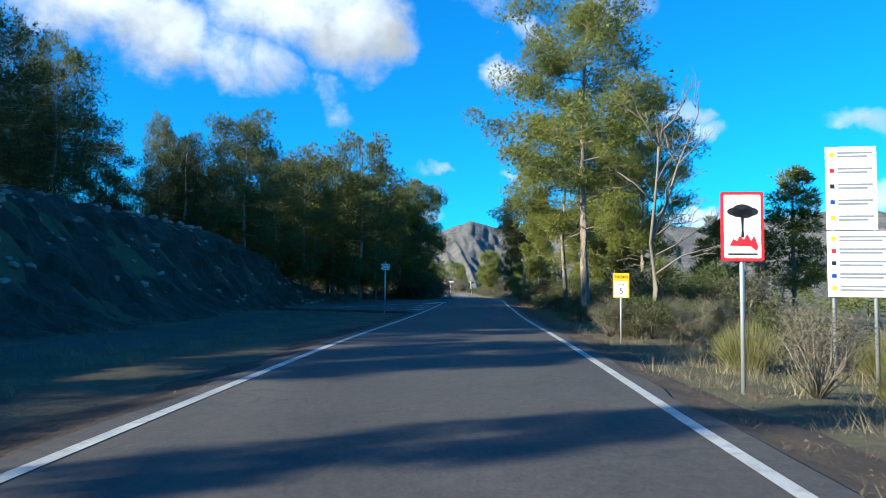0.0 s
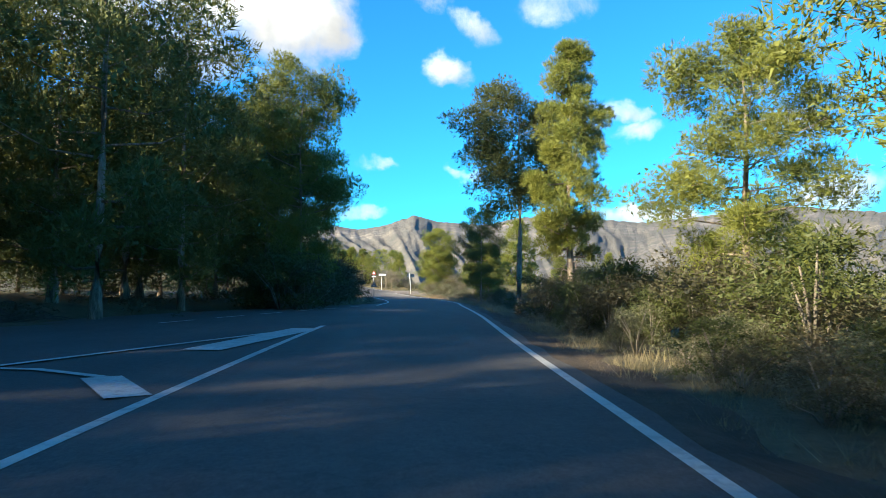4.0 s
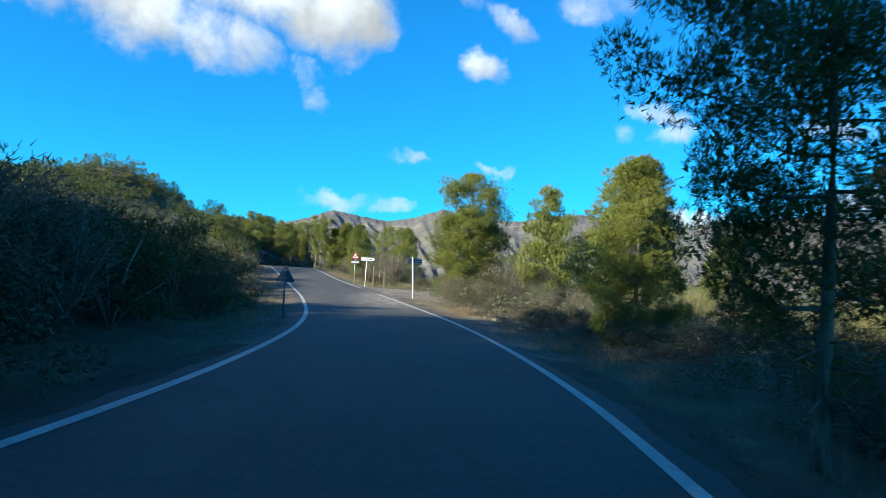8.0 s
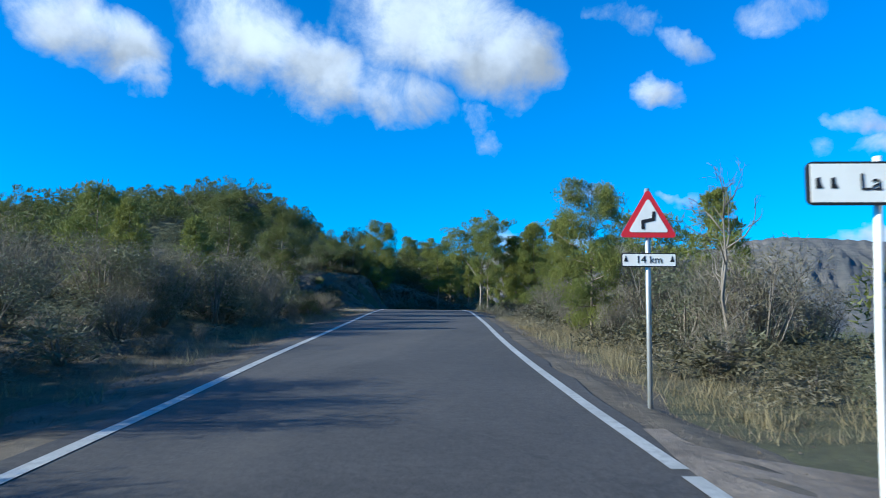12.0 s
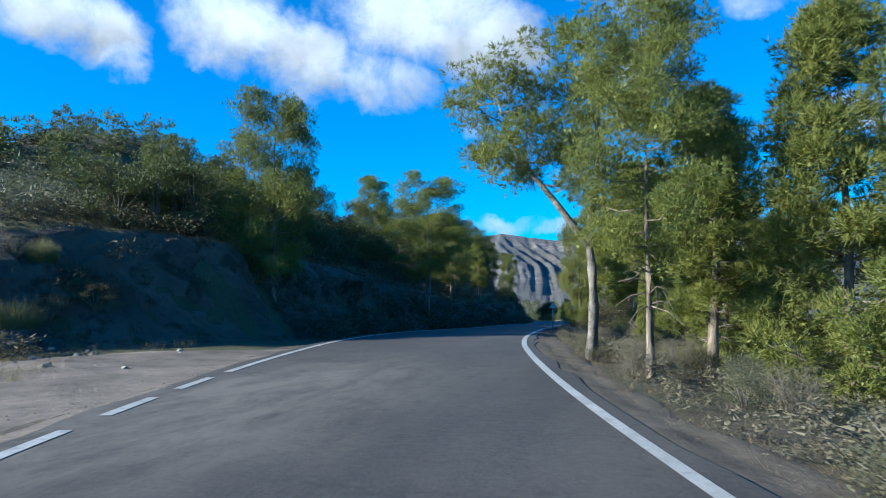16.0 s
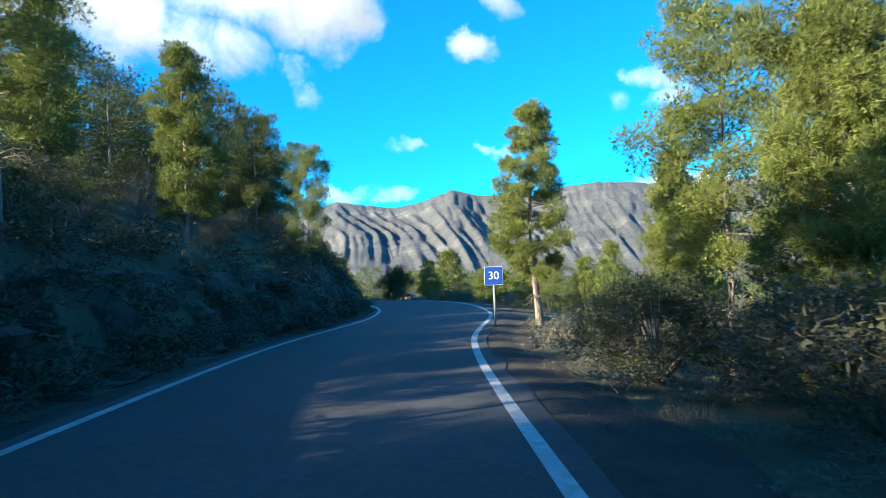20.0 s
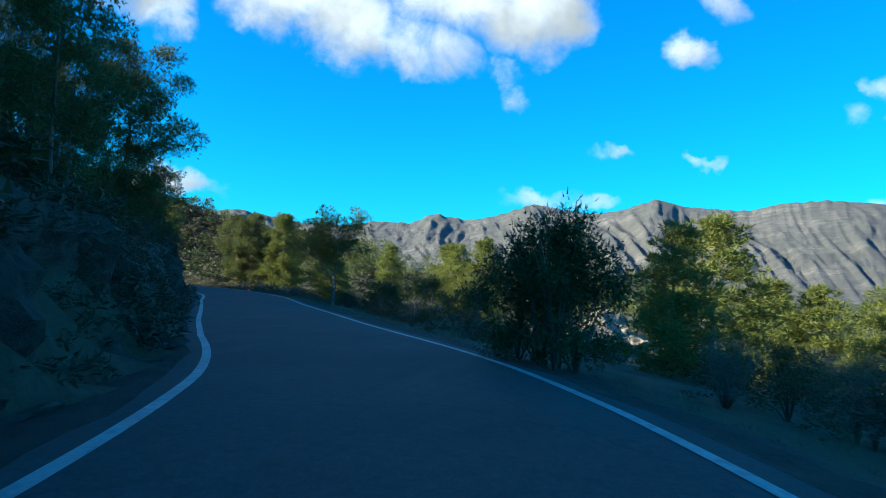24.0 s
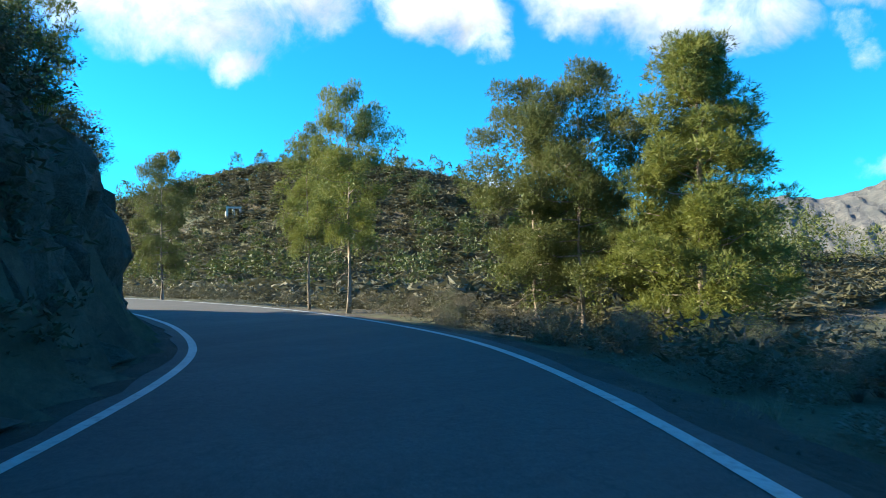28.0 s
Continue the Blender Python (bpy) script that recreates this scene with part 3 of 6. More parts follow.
def spread(lo, hi, fine_lo, fine_hi, step):
    mid = np.arange(fine_lo, fine_hi + 1e-6, step)
    up, v, g = [], fine_hi, step
    while v < hi:
        g *= 1.32; v += g; up.append(v)
    down, v, g = [], fine_lo, step
    while v > lo:
        g *= 1.32; v -= g; down.append(v)
    return np.array(down[::-1] + list(mid) + up)


def build_ground_sheet():
    gx, gy = spread(-4500, 4500, -66, 40, 0.9), spread(-4500, 4500, -40, 322, 0.9)
    X, Y = np.meshgrid(gx, gy, indexing="ij")
    Z = ground_height(X.ravel(), Y.ravel())
    me = mesh_from("ground", np.stack([X.ravel(), Y.ravel(), Z], 1), grid_faces(len(gx), len(gy)), M_GROUND, True)
    ob = new("ground", me)
    tagged(ob, "dry stony earth with sparse grass rising into wooded slopes", "ground", "", "structure")


build_ground_sheet()
road = tagged(new("road", ribbon("road", -55, 372, lambda s: left_edge(s, 0.25), lambda s: right_edge(s, 0.25), 0.0, M_ASPHALT, 0.75, 0.12, 0.12)), "worn grey asphalt country road with no centre line", "road", "", "structure")


def road_mark(name, s0, s1, d0, d1, label, step=0.75):
    return tagged(new(name, ribbon(name, s0, s1, d0, d1, 0.006, M_LINE, step)), label, "road marking", "", "structure")


for a, b in ((-55, 125), (135.5, 372)):
    road_mark("edge_line", a, b, lambda s: right_edge(s, -0.07), lambda s: right_edge(s, 0.07), "worn white painted line along the road edge")
for a, b in ((-55, 60), (80, 177.7), (185.0, 372)):
    road_mark("edge_line", a, b, lambda s: left_edge(s, 0.07), lambda s: left_edge(s, -0.07), "worn white painted line along the road edge")
for k in range(3):
    road_mark("edge_dash", 178.7 + 2.1 * k, 180.0 + 2.1 * k, lambda s: left_edge(s, 0.07), lambda s: left_edge(s, -0.07), "short white dash across the lay-by entrance", 0.65)
    road_mark("edge_dash", 131.3 + 1.5 * k, 132.3 + 1.5 * k, lambda s: right_edge(s, -0.07), lambda s: right_edge(s, 0.07), "short white dash across the track entrance", 0.5)
# shaded stretches take the darkened litter, the sunlit middle one pale gravel
for a, b, mat, label in ((-50, 96, M_SHADE_NEEDLES, "verge covered with brown needle litter, darkened for shade"), (96, 203, M_GRAVEL, "pale gravelly road verge with dry litter"), (203, 370, M_SHADE_NEEDLES, "verge covered with brown needle litter, darkened for shade")):
    tagged(new("verge", ribbon("verge", a, b, lambda s: right_edge(s, 0.22), lambda s: 3.75 + 0.2 * math.sin(s * 0.4) + 0.12 * math.sin(s * 1.9) + 1.3 * smooth01((s - 100) / 10) * (1 - smooth01((s - 120) / 8)), -0.012, mat, 0.5, 0.3, drape=True)), label, "verge", "", "structure")
    tagged(new("verge", ribbon("verge", a, b, lambda s: -3.7 - 0.2 * math.sin(s * 0.37) - 0.12 * math.sin(s * 2.1), lambda s: left_edge(s, 0.22), -0.012, mat, 0.5, 0.3, drape=True)), label, "verge", "", "structure")
# side road joining from the left, with its painted island; dirt lay-by; dirt track to the right
tagged(new("side_road", ribbon("side_road", 36, 92, lambda s: -2.6 - 9.0 * smooth01((s - 37) / 5) * (1 - smooth01((s - 58) / 32)), -2.6, -0.012, M_ASPHALT, 0.75, 0.0, 0.15)), "dark asphalt mouth of a side road", "road", "", "structure")
tagged(new("side_apron", ribbon("side_apron", -50, 46, -10.4, lambda s: -6.4 - 0.02 * s, 0.0, M_APRON, 1.0, 0.3, drape=True)), "old dusty asphalt side road below the slope", "road", "", "structure")
def hatch(points, w, name="painted_island"):
    """A painted stripe through points given along and across the road."""
    v = []
    for i, (s, d) in enumerate(points):
        a, b = points[max(i - 1, 0)], points[min(i + 1, len(points) - 1)]
        n = math.hypot(b[0] - a[0], b[1] - a[1])
        for k in (-1, 1):
            v.append(tuple(on_road(s + k * w * (b[1] - a[1]) / n / 2, d - k * w * (b[0] - a[0]) / n / 2, 0.010)))
    f = [(2 * i, 2 * i + 1, 2 * i + 3, 2 * i + 2) for i in range(len(points) - 1)]
    return tagged(new(name, mesh_from(name, v, f, M_LINE)), "white painted chevron island at the fork", "road marking", "", "structure")
hatch([(43.4 + k * 1.7, -8.2 + k * 0.62) for k in range(9)], 0.16)
for s0, out in ((40.0, 5.0), (43.4, 3.9), (47.2, 2.6)):
    hatch([(s0, -2.75), (s0 + 1.6, -3.75)], 0.5)
    hatch([(s0 + 1.6, -3.7), (s0 + 2.4, -3.7 - out * 0.5), (s0 + 2.6, -3.7 - out)], 0.16)
hatch([(52.5, -3.6), (58.5, -2.72)], 0.75)
for k in range(6):
    hatch([(60.5 + 3.1 * k, -7.4 + 0.75 * k), (62.3 + 3.1 * k, -6.95 + 0.75 * k)], 0.13, "junction_dash")
tagged(new("lay_by", ribbon("lay_by", 172, 192, lambda s: -2.7 - 8.5 * smooth01((s - 172) / 5) * (1 - smooth01((s - 186) / 7)), -2.7, -0.02, M_DIRT, 0.75, 0.2, drape=True)), "pale dusty gravel lay-by beside the road", "lay-by", "", "structure")
tagged(new("dirt_track", ribbon("dirt_track", 122, 137, 2.5, lambda s: 2.7 + 13.0 * smooth01((s - 122.5) / 4) * (1 - smooth01((s - 132.5) / 4)), 0.004, M_DIRT, 0.5, 0.25, drape=True)), "pale dirt track leaving the road", "track", "", "structure")


def build_mountains():
    sky = [(75, 3.5), (60, 3.2), (48, 3.6), (36, 2.8), (28, 4.0), (23.6, 3.3), (20, 3.3), (18.2, 3.7), (15.4, 3.7), (13.9, 4.5), (11.2, 4.1), (9, 4.6), (6.5, 5.5), (4.5, 5.2), (2.2, 4.9),
           (0, 5.3), (-2.2, 6.1), (-4.1, 5.6), (-7.2, 5.4), (-8.3, 5.4), (-10.3, 5.9), (-13, 6.1), (-15.7, 5.9), (-20.3, 5.4), (-23.8, 5.7), (-27.7, 6.2), (-30, 6.4), (-34, 5.9), (-42, 5.0), (-50, 4.2), (-60, 3.0), (-75, 1.8)]
    az, rr = np.linspace(75, -75, 1100), np.linspace(0, 1, 72)
    el = np.interp(-az, [-a for a, _ in sky], [e for _, e in sky])
    V = np.zeros((len(az), len(rr) + 1, 3))
    for i, a in enumerate(az):
        top = math.tan(radians(el[i])) * 2700
        ca, sa = math.cos(radians(a)), math.sin(radians(a))
        for j, r in enumerate(rr):
            # spurs run down from the crest and branch towards the foot
            skew = a + 3.2 * (1 - r) + 1.4 * noise.noise(Vector((a * 0.12, r * 2.2, 4.0)))
            spur = 1 - abs(noise.noise(Vector((skew * 0.27, r * 0.6, 1.0)))) * 2.1
            rib = 1 - abs(noise.noise(Vector((skew * 0.80, r * 1.2, 9.0)))) * 2.0
            gully = 1 - abs(noise.noise(Vector((skew * 2.1, r * 3.0, 5.0)))) * 2.0
            body = 0.50 * spur + 0.34 * rib + 0.16 * gully
            z = (top + 14) * max(0.0, r ** 1.15 - 0.36 * (0.85 - body) * r * (1.02 - r))
            z += 16 * (1 - r) * r * noise.noise(Vector((skew * 1.7, r * 9.0, 2.0)))
            z += 18 * (1.0 - r) * r * (0.35 - abs(noise.noise(Vector((a * 3.1, r * 16.0, 6.0))))) + 5 * r * noise.noise(Vector((a * 2.2, r * 5.0, 3.0)))
            rad = 1000 + 1700 * r
            V[i, j] = (-sa * rad, 60 + ca * rad, z - 14)
        V[i, -1] = (-sa * 3600, 60 + ca * 3600, -20)
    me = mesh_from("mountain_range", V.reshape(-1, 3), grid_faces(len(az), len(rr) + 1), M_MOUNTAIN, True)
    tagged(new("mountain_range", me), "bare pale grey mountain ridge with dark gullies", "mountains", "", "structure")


build_mountains()


# ---- plants ----
def tufts(rng, centres, radii, n, length, width, lift=0.3):
    """n small pointed leaves round every centre, as one array of triangles."""
    k = len(centres)
    c = np.repeat(centres, n, 0)
    r = np.repeat(radii, n, 0)
    d = rng.normal(size=(k * n, 3)); d /= np.linalg.norm(d, axis=1)[:, None]
    d[:, 2] = d[:, 2] * 0.8 + 0.1
    base = c + d * r[:, None] * rng.uniform(0.25, 1.0, (k * n, 1)) ** 0.5
    way = d + rng.normal(size=(k * n, 3)) * 0.55
    way[:, 2] += lift
    way /= np.linalg.norm(way, axis=1)[:, None]
    side = np.cross(way, rng.normal(size=(k * n, 3))); side /= np.linalg.norm(side, axis=1)[:, None] + 1e-6
    ln = rng.uniform(0.7, 1.3, (k * n, 1)) * length
    w = rng.uniform(0.7, 1.3, (k * n, 1)) * width
    v = np.stack([base - side * w, base + side * w, base + way * ln], 1)
    return v.reshape(-1, 3)


def leafy_verts(rng, centres, radii, n, length, width, lift=0.3, core=0.8, flat=0.7, shards=15):
    """Needle tufts round dense hearts of small overlapping sprays, as triangles."""
    centres, radii = np.asarray(centres), np.asarray(radii)
    v = tufts(rng, centres, radii, n, length, width, lift)
    k = len(centres)
    mid = rng.normal(size=(k, shards, 1, 3))
    mid *= (rng.uniform(0.1, 0.8, (k, shards, 1, 1)) / np.linalg.norm(mid, axis=3, keepdims=True)) * np.array([1, 1, flat])
    way = rng.normal(size=(k, shards, 3, 3))
    way *= 0.13 / np.linalg.norm(way, axis=3, keepdims=True)
    hearts = centres[:, None, None, :] + (mid + way) * (radii * core)[:, None, None, None]
    return np.concatenate([v, hearts.reshape(-1, 3)])


def needle_crown(name, rng, centres, radii, mat, shoots=84, needles=9, length=0.15, width=0.0085, hearts=60):
    """A pine crown of rounded cushions: each is a shell of shoots, each shoot a brush of needles, over a dense dark heart."""
    c, r = np.asarray(centres, float), np.asarray(radii, float)
    k = len(c)

    def unit(v):
        return v / (np.linalg.norm(v, axis=-1, keepdims=True) + 1e-9)
    out = rng.normal(size=(k, shoots, 3))
    out[..., 2] = out[..., 2] * 0.85 + 0.22
    out = unit(out)
    root = c[:, None] + out * r[:, None, None] * rng.uniform(0.5, 1.0, (k, shoots, 1)) * np.array([1, 1, 0.72])
    way = unit(out[:, :, None] * 0.85 + rng.normal(size=(k, shoots, needles, 3)) * 0.5 + np.array([0, 0, 0.28]))
    side = unit(np.cross(way, rng.normal(size=way.shape)))
    ln = length * rng.uniform(0.65, 1.3, (k, shoots, needles, 1))
    w = width * rng.uniform(0.7, 1.3, (k, shoots, needles, 1))
    base = root[:, :, None] + rng.normal(size=way.shape) * length * 0.16
    brush = np.stack([base - side * w, base + side * w, base + way * ln], 3).reshape(-1, 3)
    mid = c[:, None, None] + rng.normal(size=(k, hearts, 1, 3)) * r[:, None, None, None] * np.array([0.36, 0.36, 0.26])
    inner = unit(rng.normal(size=(k, hearts, 3, 3)))
    inner = mid + inner * r[:, None, None, None] * np.array([0.12, 0.12, 0.095])
    return leaf_mesh(name, np.concatenate([brush, inner.reshape(-1, 3)]), mat)


def leaf_mesh(name, v, mat):
    return mesh_from(name, v, np.arange(len(v)).reshape(-1, 3), mat)


def build_pine(seed, h, spread_r, clear, shape, mat, puffs=150, near=True, lean=0.0, trunk_r=None):
    """A pine: a bent tapered trunk, limbs that fork into twigs, and needle cushions with gaps between them."""
    rng = np.random.default_rng(seed)
    root = new("pine_tree")
    bm = bmesh.new()
    tr = trunk_r or 0.012 * h + 0.03
    n = 11
    bend = rng.uniform(-1, 1, 2) * 0.028 * h
    def axis(u):
        return np.array([bend[0] * math.sin(u * 3.0) + lean * h * u * u + 0.006 * h * math.sin(u * 11), bend[1] * math.sin(u * 2.3 + 0.5), h * 0.95 * u - 0.25 * (1 - u)])
    tube(bm, [tuple(axis(i / (n - 1))) for i in range(n)], [tr * (1.4 if i == 0 else 1.08 if i == 1 else 1) * (1 - 0.93 * (i / (n - 1)) ** 0.9) + 0.01 for i in range(n)], 10 if near else 6)
    centres, radii = [], []
    limbs = max(22, puffs // (3 if shape == "cone" else 6))
    size = spread_r * (150 / puffs) ** 0.33
    for i in range(limbs):
        u = clear + (0.97 - clear) * ((i + rng.uniform(0, 1)) / limbs)
        f = (u - clear) / (1 - clear)
        if shape == "cone":
            reach = spread_r * (0.45 + 0.55 * min(1, f * 5)) * (1 - f) ** 0.7 * rng.uniform(0.75, 1.1) + 0.12
        elif shape == "round":
            reach = spread_r * (math.sin(math.pi * (0.16 + 0.76 * f)) ** 0.6) * rng.uniform(0.7, 1.05)
        else:
            reach = spread_r * (0.45 + 0.75 * f) * (1 - f ** 6) * rng.uniform(0.6, 1.1) + 0.2
        a = i * 2.4 + rng.uniform(-0.5, 0.5)
        o = axis(u)
        rise = (0.12 + 0.5 * f) * reach * rng.uniform(0.3, 1.3) * (0.5 if shape == "flat" else 1)
        tip = o + np.array([math.cos(a) * reach, math.sin(a) * reach, rise])
        mid = (o + tip) / 2 + np.array([0, 0, -0.08 * reach])
        lr = max(0.014, tr * 0.34 * (1 - 0.75 * u))
        tube(bm, [tuple(o), tuple(mid), tuple(tip)], [lr, lr * 0.7, lr * 0.3], 5 if near else 3)
        m = max(2, int(round(puffs / limbs * (0.4 + 0.75 * reach / spread_r))))
        for j in range(m):
            g = 1.0 if j == 0 else rng.uniform(0.42, 1.0)
            q = o + (tip - o) * g
            p = q + rng.normal(size=3) * np.array([0.19, 0.19, 0.13]) * reach * (0.3 if j == 0 else 1)
            centres.append(p); radii.append(size * rng.uniform(0.15, 0.29) * (0.8 + 0.25 * reach / spread_r) + 0.08)
            if near and j:
                tube(bm, [tuple(q), tuple((q + p) / 2 + np.array([0, 0, -0.03])), tuple(p)], [lr * 0.4, lr * 0.3, lr * 0.15], 3)
    centres.append(axis(0.985)); radii.append(size * 0.17 + 0.08)
    if near and clear > 0.2 and shape != "flat":
        # dead lower limbs, drooping and broken
        for i in range(9):
            o = axis(clear * rng.uniform(0.6, 1.0))
            a, ln = rng.uniform(0, 6.28), spread_r * rng.uniform(0.2, 0.55)
            e = o + np.array([math.cos(a) * ln, math.sin(a) * ln, ln * rng.uniform(-0.5, 0.25)])
            tube(bm, [tuple(o), tuple((o + e) / 2 + np.array([0, 0, 0.1 * ln])), tuple(e)], [tr * 0.16, tr * 0.10, tr * 0.03], 4)
            for _ in range(3):
                q = o + (e - o) * rng.uniform(0.4, 0.9)
                tube(bm, [tuple(q), tuple(q + rng.normal(size=3) * ln * 0.25 + np.array([0, 0, -0.1 * ln]))], [tr * 0.06, tr * 0.02], 3)
    part("trunk", bm, M_BARK, root)
    if near:
        crown = needle_crown("crown", rng, centres, radii, mat)
    else:
        crown = needle_crown("crown", rng, centres, radii, mat, 32, 5, 0.24, 0.022, 42)
    part("crown", crown, mat, root)
    return root


LIBRARY = {}


def put_pine(kind, x, y, h, width=1.0, turn=None, label="", group="", sink=0.15):
    label = label or TREE_LABELS[kind]
    if h >= 5.0 and abs(road_coords(x, y)[1][0]) < 9.5 and kind + "_near" in PINES:
        kind += "_near"
    spec = PINES[kind]
    z = ground_at(x, y) - sink
    k = h / spec[1]
    a = (x * 37.3 + y * 17.7) % 360 if turn is None else turn
    m = pose(x, y, z, 0, 0, a) @ Matrix.Diagonal((k * width, k * width, k, 1))
    if kind not in LIBRARY:
        LIBRARY[kind] = build_pine(*spec)
        ob = LIBRARY[kind]
    else:
        ob = copy_thing(LIBRARY[kind], m)
    ob.matrix_basis = m
    tagged(ob, label, "tree", group or "roadside pines")
    return ob


PINES = {  # seed, height, spread, clear stem, shape, needles, cushions, close to the road, lean
    "tall": (1, 12.0, 3.0, 0.34, "round", M_PINE, 105, False),
    "tall_b": (2, 12.0, 2.8, 0.30, "round", M_PINE, 105, False, 0.02),
    "round": (3, 8.0, 2.6, 0.16, "round", M_PINE, 110, False),
    "cone": (4, 7.0, 1.9, 0.06, "cone", M_PINE, 120, False),
    "slim": (5, 8.0, 1.25, 0.26, "cone", M_PINE, 80, False, 0.01),
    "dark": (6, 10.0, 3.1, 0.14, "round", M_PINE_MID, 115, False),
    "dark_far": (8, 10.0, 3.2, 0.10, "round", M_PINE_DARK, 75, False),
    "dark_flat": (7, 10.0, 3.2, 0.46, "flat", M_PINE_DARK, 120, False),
    "lofty_near": (28, 15.0, 3.4, 0.44, "round", M_PINE, 190, True),
    "tall_near": (21, 12.0, 3.0, 0.34, "round", M_PINE, 165, True, 0.0, 0.16),
    "tall_b_near": (22, 12.0, 2.8, 0.36, "round", M_PINE, 160, True, 0.02, 0.14),
    "round_near": (23, 10.0, 3.0, 0.14, "round", M_PINE, 185, True),
    "dark_near": (26, 10.0, 3.0, 0.22, "round", M_PINE_MID, 165, True),
    "dark_flat_near": (27, 10.0, 3.0, 0.50, "flat", M_PINE_DARK, 150, True),
    "cone_near": (24, 8.0, 2.1, 0.06, "cone", M_PINE, 190, True),
    "slim_near": (25, 9.0, 1.4, 0.26, "cone", M_PINE, 120, True, 0.01),
}
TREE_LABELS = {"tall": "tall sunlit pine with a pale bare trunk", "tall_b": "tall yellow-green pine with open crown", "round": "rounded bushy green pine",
               "cone": "young conical pine, bright green", "slim": "slim young pine with thin crown", "dark": "large pine, its green darkened for shade", "dark_far": "dense dark pine added above the road to shade it",
               "dark_flat": "dark pine with a high spreading crown", "lofty": "very tall sunlit pine, bare below, with dead lower limbs"}
# kind, x, y, height, width
TREES_START = [("lofty", 6.65, 31.9, 15.5, 1.0), ("tall_b", 7.5, 43.9, 13.0, 1.1), ("slim", 8.6, 65.0, 11.0, 0.9), ("slim", 10.8, 46.0, 9.5, 1.3), ("tall", 10.5, 38.0, 12.0, 0.9), ("cone", 15.5, 40.0, 6.5, 1.1),
               ("tall_b", 12.5, 50.5, 13.0, 1.0), ("round", 11.5, 57.5, 9.0, 1.0), ("slim", 21.0, 42.0, 10.0, 1.2), 
               ("dark_flat", 7.95, 71.2, 10.5, 0.95)]
# includes dark pines added, mainly out of view, to shade road and verge
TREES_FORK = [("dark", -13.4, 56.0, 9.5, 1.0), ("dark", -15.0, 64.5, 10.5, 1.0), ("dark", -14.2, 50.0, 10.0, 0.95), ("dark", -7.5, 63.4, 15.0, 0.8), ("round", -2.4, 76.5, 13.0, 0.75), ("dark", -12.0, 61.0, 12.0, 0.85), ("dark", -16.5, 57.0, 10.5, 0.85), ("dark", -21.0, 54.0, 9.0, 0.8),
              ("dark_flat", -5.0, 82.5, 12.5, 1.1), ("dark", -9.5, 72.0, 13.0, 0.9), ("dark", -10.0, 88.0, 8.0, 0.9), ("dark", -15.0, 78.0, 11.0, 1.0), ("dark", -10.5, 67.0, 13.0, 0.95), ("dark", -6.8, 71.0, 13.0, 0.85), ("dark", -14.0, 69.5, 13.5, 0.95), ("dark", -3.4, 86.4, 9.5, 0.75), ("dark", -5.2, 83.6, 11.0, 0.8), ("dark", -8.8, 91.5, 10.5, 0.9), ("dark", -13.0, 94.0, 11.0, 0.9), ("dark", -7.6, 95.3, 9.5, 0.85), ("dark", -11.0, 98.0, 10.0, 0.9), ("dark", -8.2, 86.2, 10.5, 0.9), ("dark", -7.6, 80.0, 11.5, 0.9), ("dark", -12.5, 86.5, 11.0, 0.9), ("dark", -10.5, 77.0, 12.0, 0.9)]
# several stand out of view, added only to cast shade on road and verge
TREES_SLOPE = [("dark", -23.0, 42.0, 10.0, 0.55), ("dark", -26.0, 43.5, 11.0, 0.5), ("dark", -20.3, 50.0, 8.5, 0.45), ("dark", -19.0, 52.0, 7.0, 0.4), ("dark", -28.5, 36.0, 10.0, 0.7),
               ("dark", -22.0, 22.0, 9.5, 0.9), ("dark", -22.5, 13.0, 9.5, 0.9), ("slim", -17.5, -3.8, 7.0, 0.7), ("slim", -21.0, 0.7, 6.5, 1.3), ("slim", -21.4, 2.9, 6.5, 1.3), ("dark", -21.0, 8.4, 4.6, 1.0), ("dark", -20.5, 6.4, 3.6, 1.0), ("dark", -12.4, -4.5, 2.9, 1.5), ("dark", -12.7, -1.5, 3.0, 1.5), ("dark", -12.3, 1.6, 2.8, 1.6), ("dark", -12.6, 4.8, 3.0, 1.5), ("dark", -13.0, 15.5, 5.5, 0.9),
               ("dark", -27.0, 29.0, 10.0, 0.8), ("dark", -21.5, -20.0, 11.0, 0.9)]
# the three dark pines near y 160 are added for their shadow band
TREES_MID = [("dark", 8.4, 88.2, 6.8, 0.75), ("round", 8.3, 127.3, 8.6, 0.95), ("round", 8.0, 126.6, 6.2, 1.2), ("cone", 18.6, 129.5, 10.5, 1.0), ("round", 3.0, 174.0, 7.2, 1.2), ("cone", 10.8, 101.0, 5.5, 1.0),
             ("slim", 19.0, 93.0, 4.8, 0.9), ("cone", 30.0, 99.0, 7.0, 1.0), ("cone", 33.5, 91.0, 7.5, 1.0), ("cone", 22.0, 121.0, 5.5, 1.0), ("round", 15.5, 135.0, 7.0, 0.8), ("cone", 12.8, 125.0, 8.0, 0.8),
             ("dark", -17.0, 165.6, 5.6, 0.8), ("dark", -18.2, 161.0, 5.6, 0.8), ("dark", -15.6, 157.4, 5.0, 0.8), ("round", -16.2, 150.0, 4.2, 0.8), ("cone", -13.2, 147.5, 3.4, 0.9), ("cone", -14.8, 153.5, 3.6, 0.9), ("round", -0.5, 152.0, 5.0, 0.8), ("cone", 4.0, 158.0, 6.0, 0.9)]
